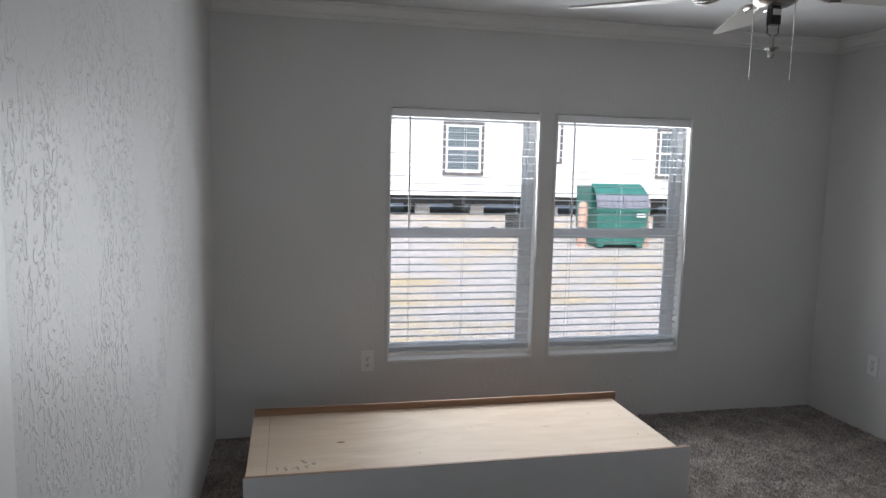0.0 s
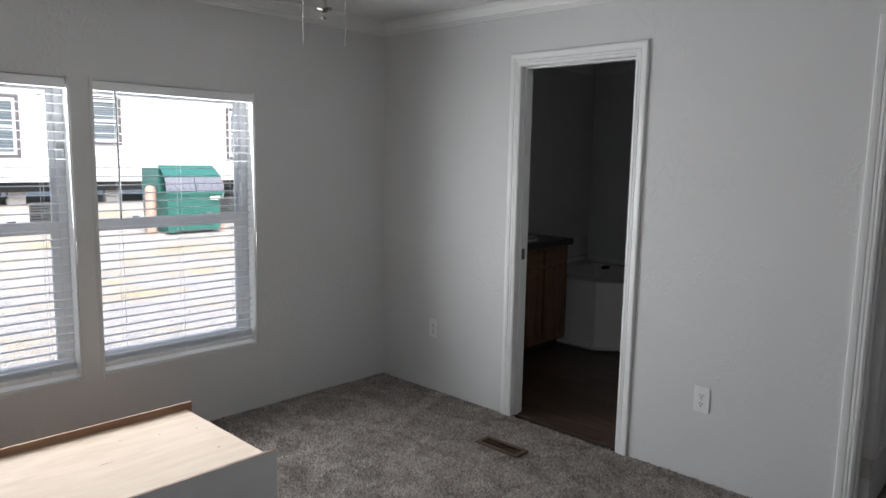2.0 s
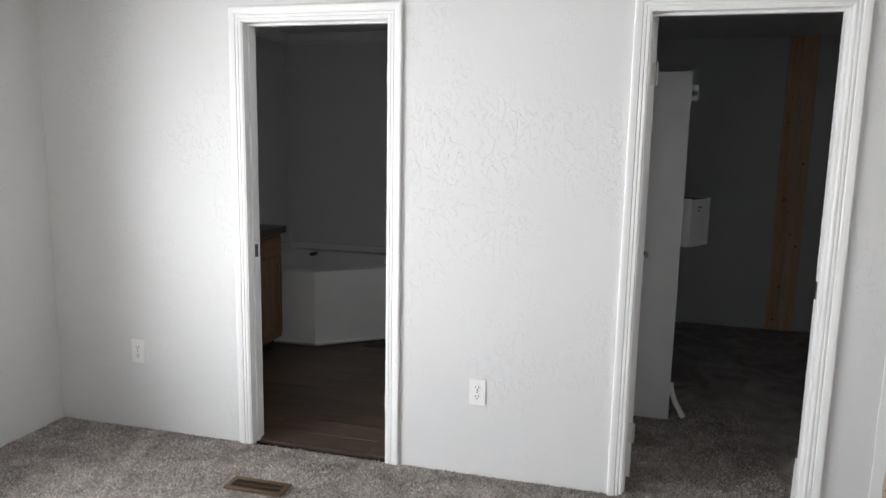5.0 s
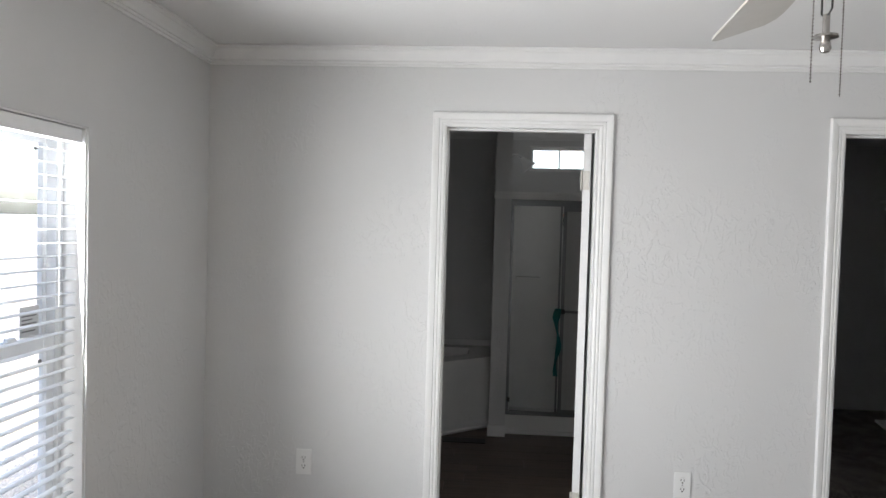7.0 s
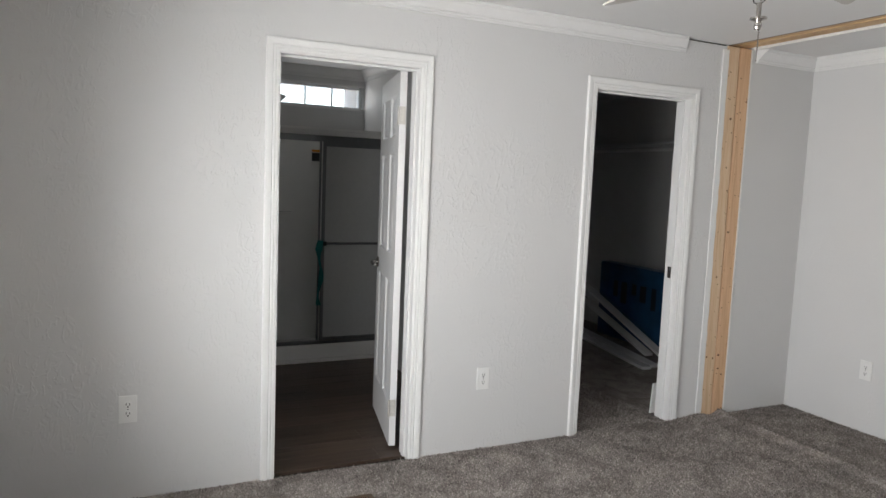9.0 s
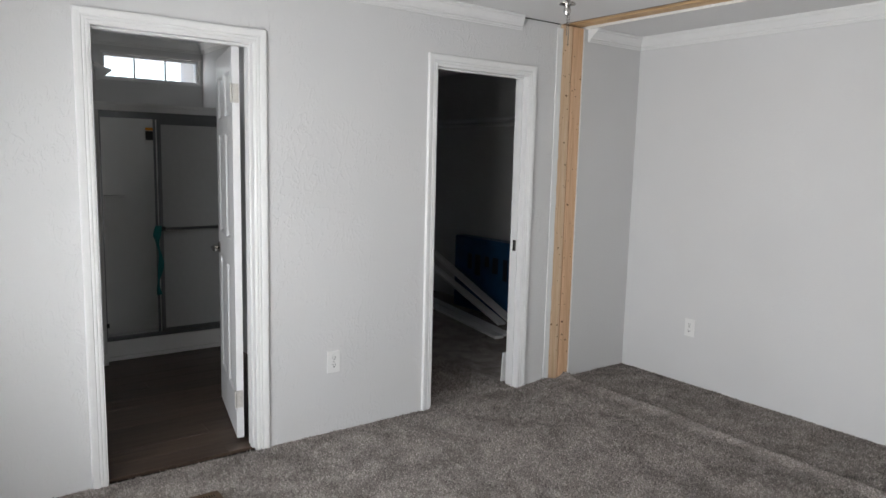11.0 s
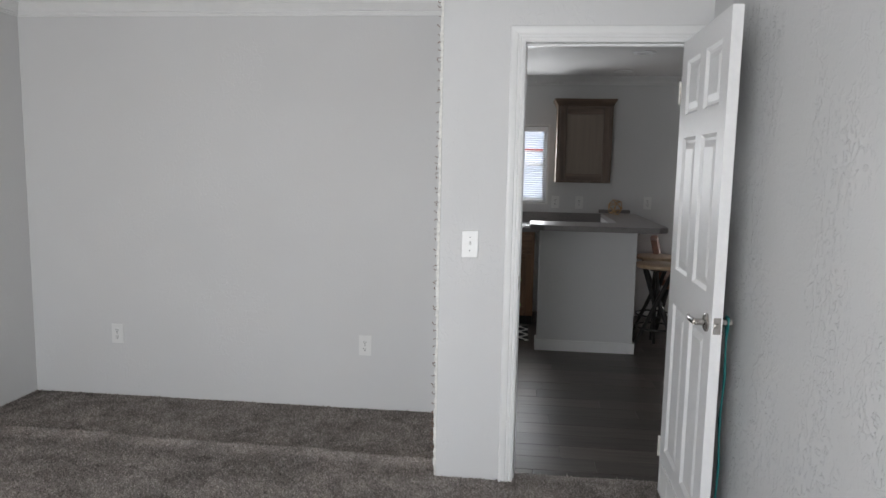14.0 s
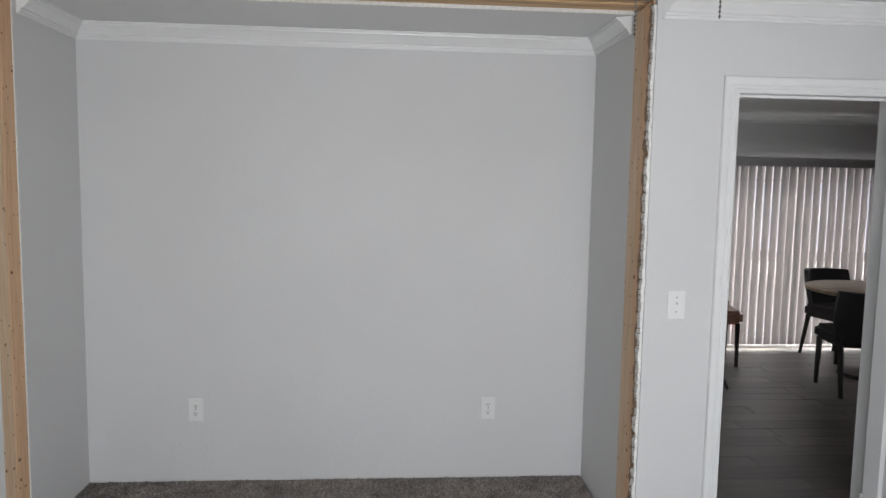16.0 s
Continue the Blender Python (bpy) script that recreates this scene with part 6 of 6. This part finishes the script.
stud(6.9, 6.93, -0.41, -0.31, -1, PINE, 12, "brown pine stud on the closet end wall")
pk = thing("foam_package", "blue film-wrapped package standing on its edge", "package", (5.6, -1.0, 0))
part("wrap", box(5.05, 6.0, -1.12, -0.98, 0.004, 0.72, 0.02), BLUE, pk)
for i in range(5):
    part("print_bar", box(5.2 + i * 0.13, 5.26 + i * 0.13 + 0.02 * (i % 2), -0.9795, -0.9785, 0.36 + 0.05 * (i % 3), 0.56), plain("black print", (0.01, 0.015, 0.03), 0.4), pk)
for i, (a, b) in enumerate((((6.3, -0.86, 0.56), (4.95, -0.86, 0.04)), ((6.35, -0.8, 0.47), (5.02, -0.78, 0.03)), ((6.5, -0.95, 0.016), (4.75, -0.6, 0.016)), ((6.5, -0.82, 0.016), (4.72, -0.49, 0.016)))):
    bd = thing("trim_board", "long white moulded trim board in the closet", "board", b, "loose trim boards")
    v = (Vector(b) - Vector(a))
    q = v.to_track_quat("X", "Z").to_matrix().to_4x4()
    part("board", moved(box(0, v.length, -0.042, 0.042, -0.012, 0.012, 0.004), Matrix.Translation(a) @ q), TRIM, bd)
cr = thing("closet_rod_shelf", "white closet shelf with rod along the far wall", "shelf", (5.6, -1.2, 1.8))
part("shelf_board", box(4.2, 6.9, -1.249, -0.95, 1.84, 1.858), LAM, cr)
part("rod", tube([(4.2, -1.0, 1.79), (6.9, -1.0, 1.79)], 0.014, 8), TRIM, cr)

# ---- plank floors, the nearest boards as pieces ----
def planks(parent, x0, x1, y0, y1, w, length, m, seed, th=0.016, gap=0.0014, across=False):
    if across:
        x0, x1, y0, y1 = y0, y1, x0, x1
    rs_ = random.Random(seed)
    cache = {}
    y = y0
    while y < y1 - 0.01:
        wy = min(w, y1 - y) - gap
        x = x0 - rs_.uniform(0, length)
        while x < x1:
            a, b = max(x, x0), min(x + length, x1)
            if b - a > 0.02:
                key = (round(b - a, 3), round(wy, 3))
                if key not in cache:
                    bm = box(0, wy, 0, b - a - gap, -th, 0) if across else box(0, b - a - gap, 0, wy, -th, 0)
                    bmesh.ops.bevel(bm, geom=[e for e in bm.edges if all(v.co.z > -0.001 for v in e.verts)], offset=0.0011, segments=1, affect="EDGES")
                    me = bpy.data.meshes.new("plank")
                    bm.to_mesh(me)
                    bm.free()
                    me.materials.append(m)
                    cache[key] = me
                o = new("plank", cache[key])
                o.parent = parent
                o.location = (*((y, a) if across else (a, y)), rs_.uniform(-0.0006, 0.0004))
            x += length
        y += w


kf = structure("floor_kitchen", boxes((-4.2, 3.7, -3.8, -0.93, -0.0158, -0.0152), (-4.2, 1.05, -0.93, -0.085, -0.0158, -0.0152)), GROUT, "dark joints under the plank floor", "floor")
planks(kf, -4.2, 1.05, -3.8, -0.085, 0.152, 0.92, PLANK, 1)
planks(kf, 1.0505, 3.7, -3.8, -0.93, 0.152, 0.92, PLANK, 2)
bf = structure("floor_bathroom", boxes((3.78, 6.3, 1.41, YN, -0.0158, -0.0152)), GROUT, "dark joints under the vinyl plank floor", "floor")
planks(bf, 3.78, 6.3, 1.41, YN, 0.15, 0.91, VPLANK, 3, across=True)
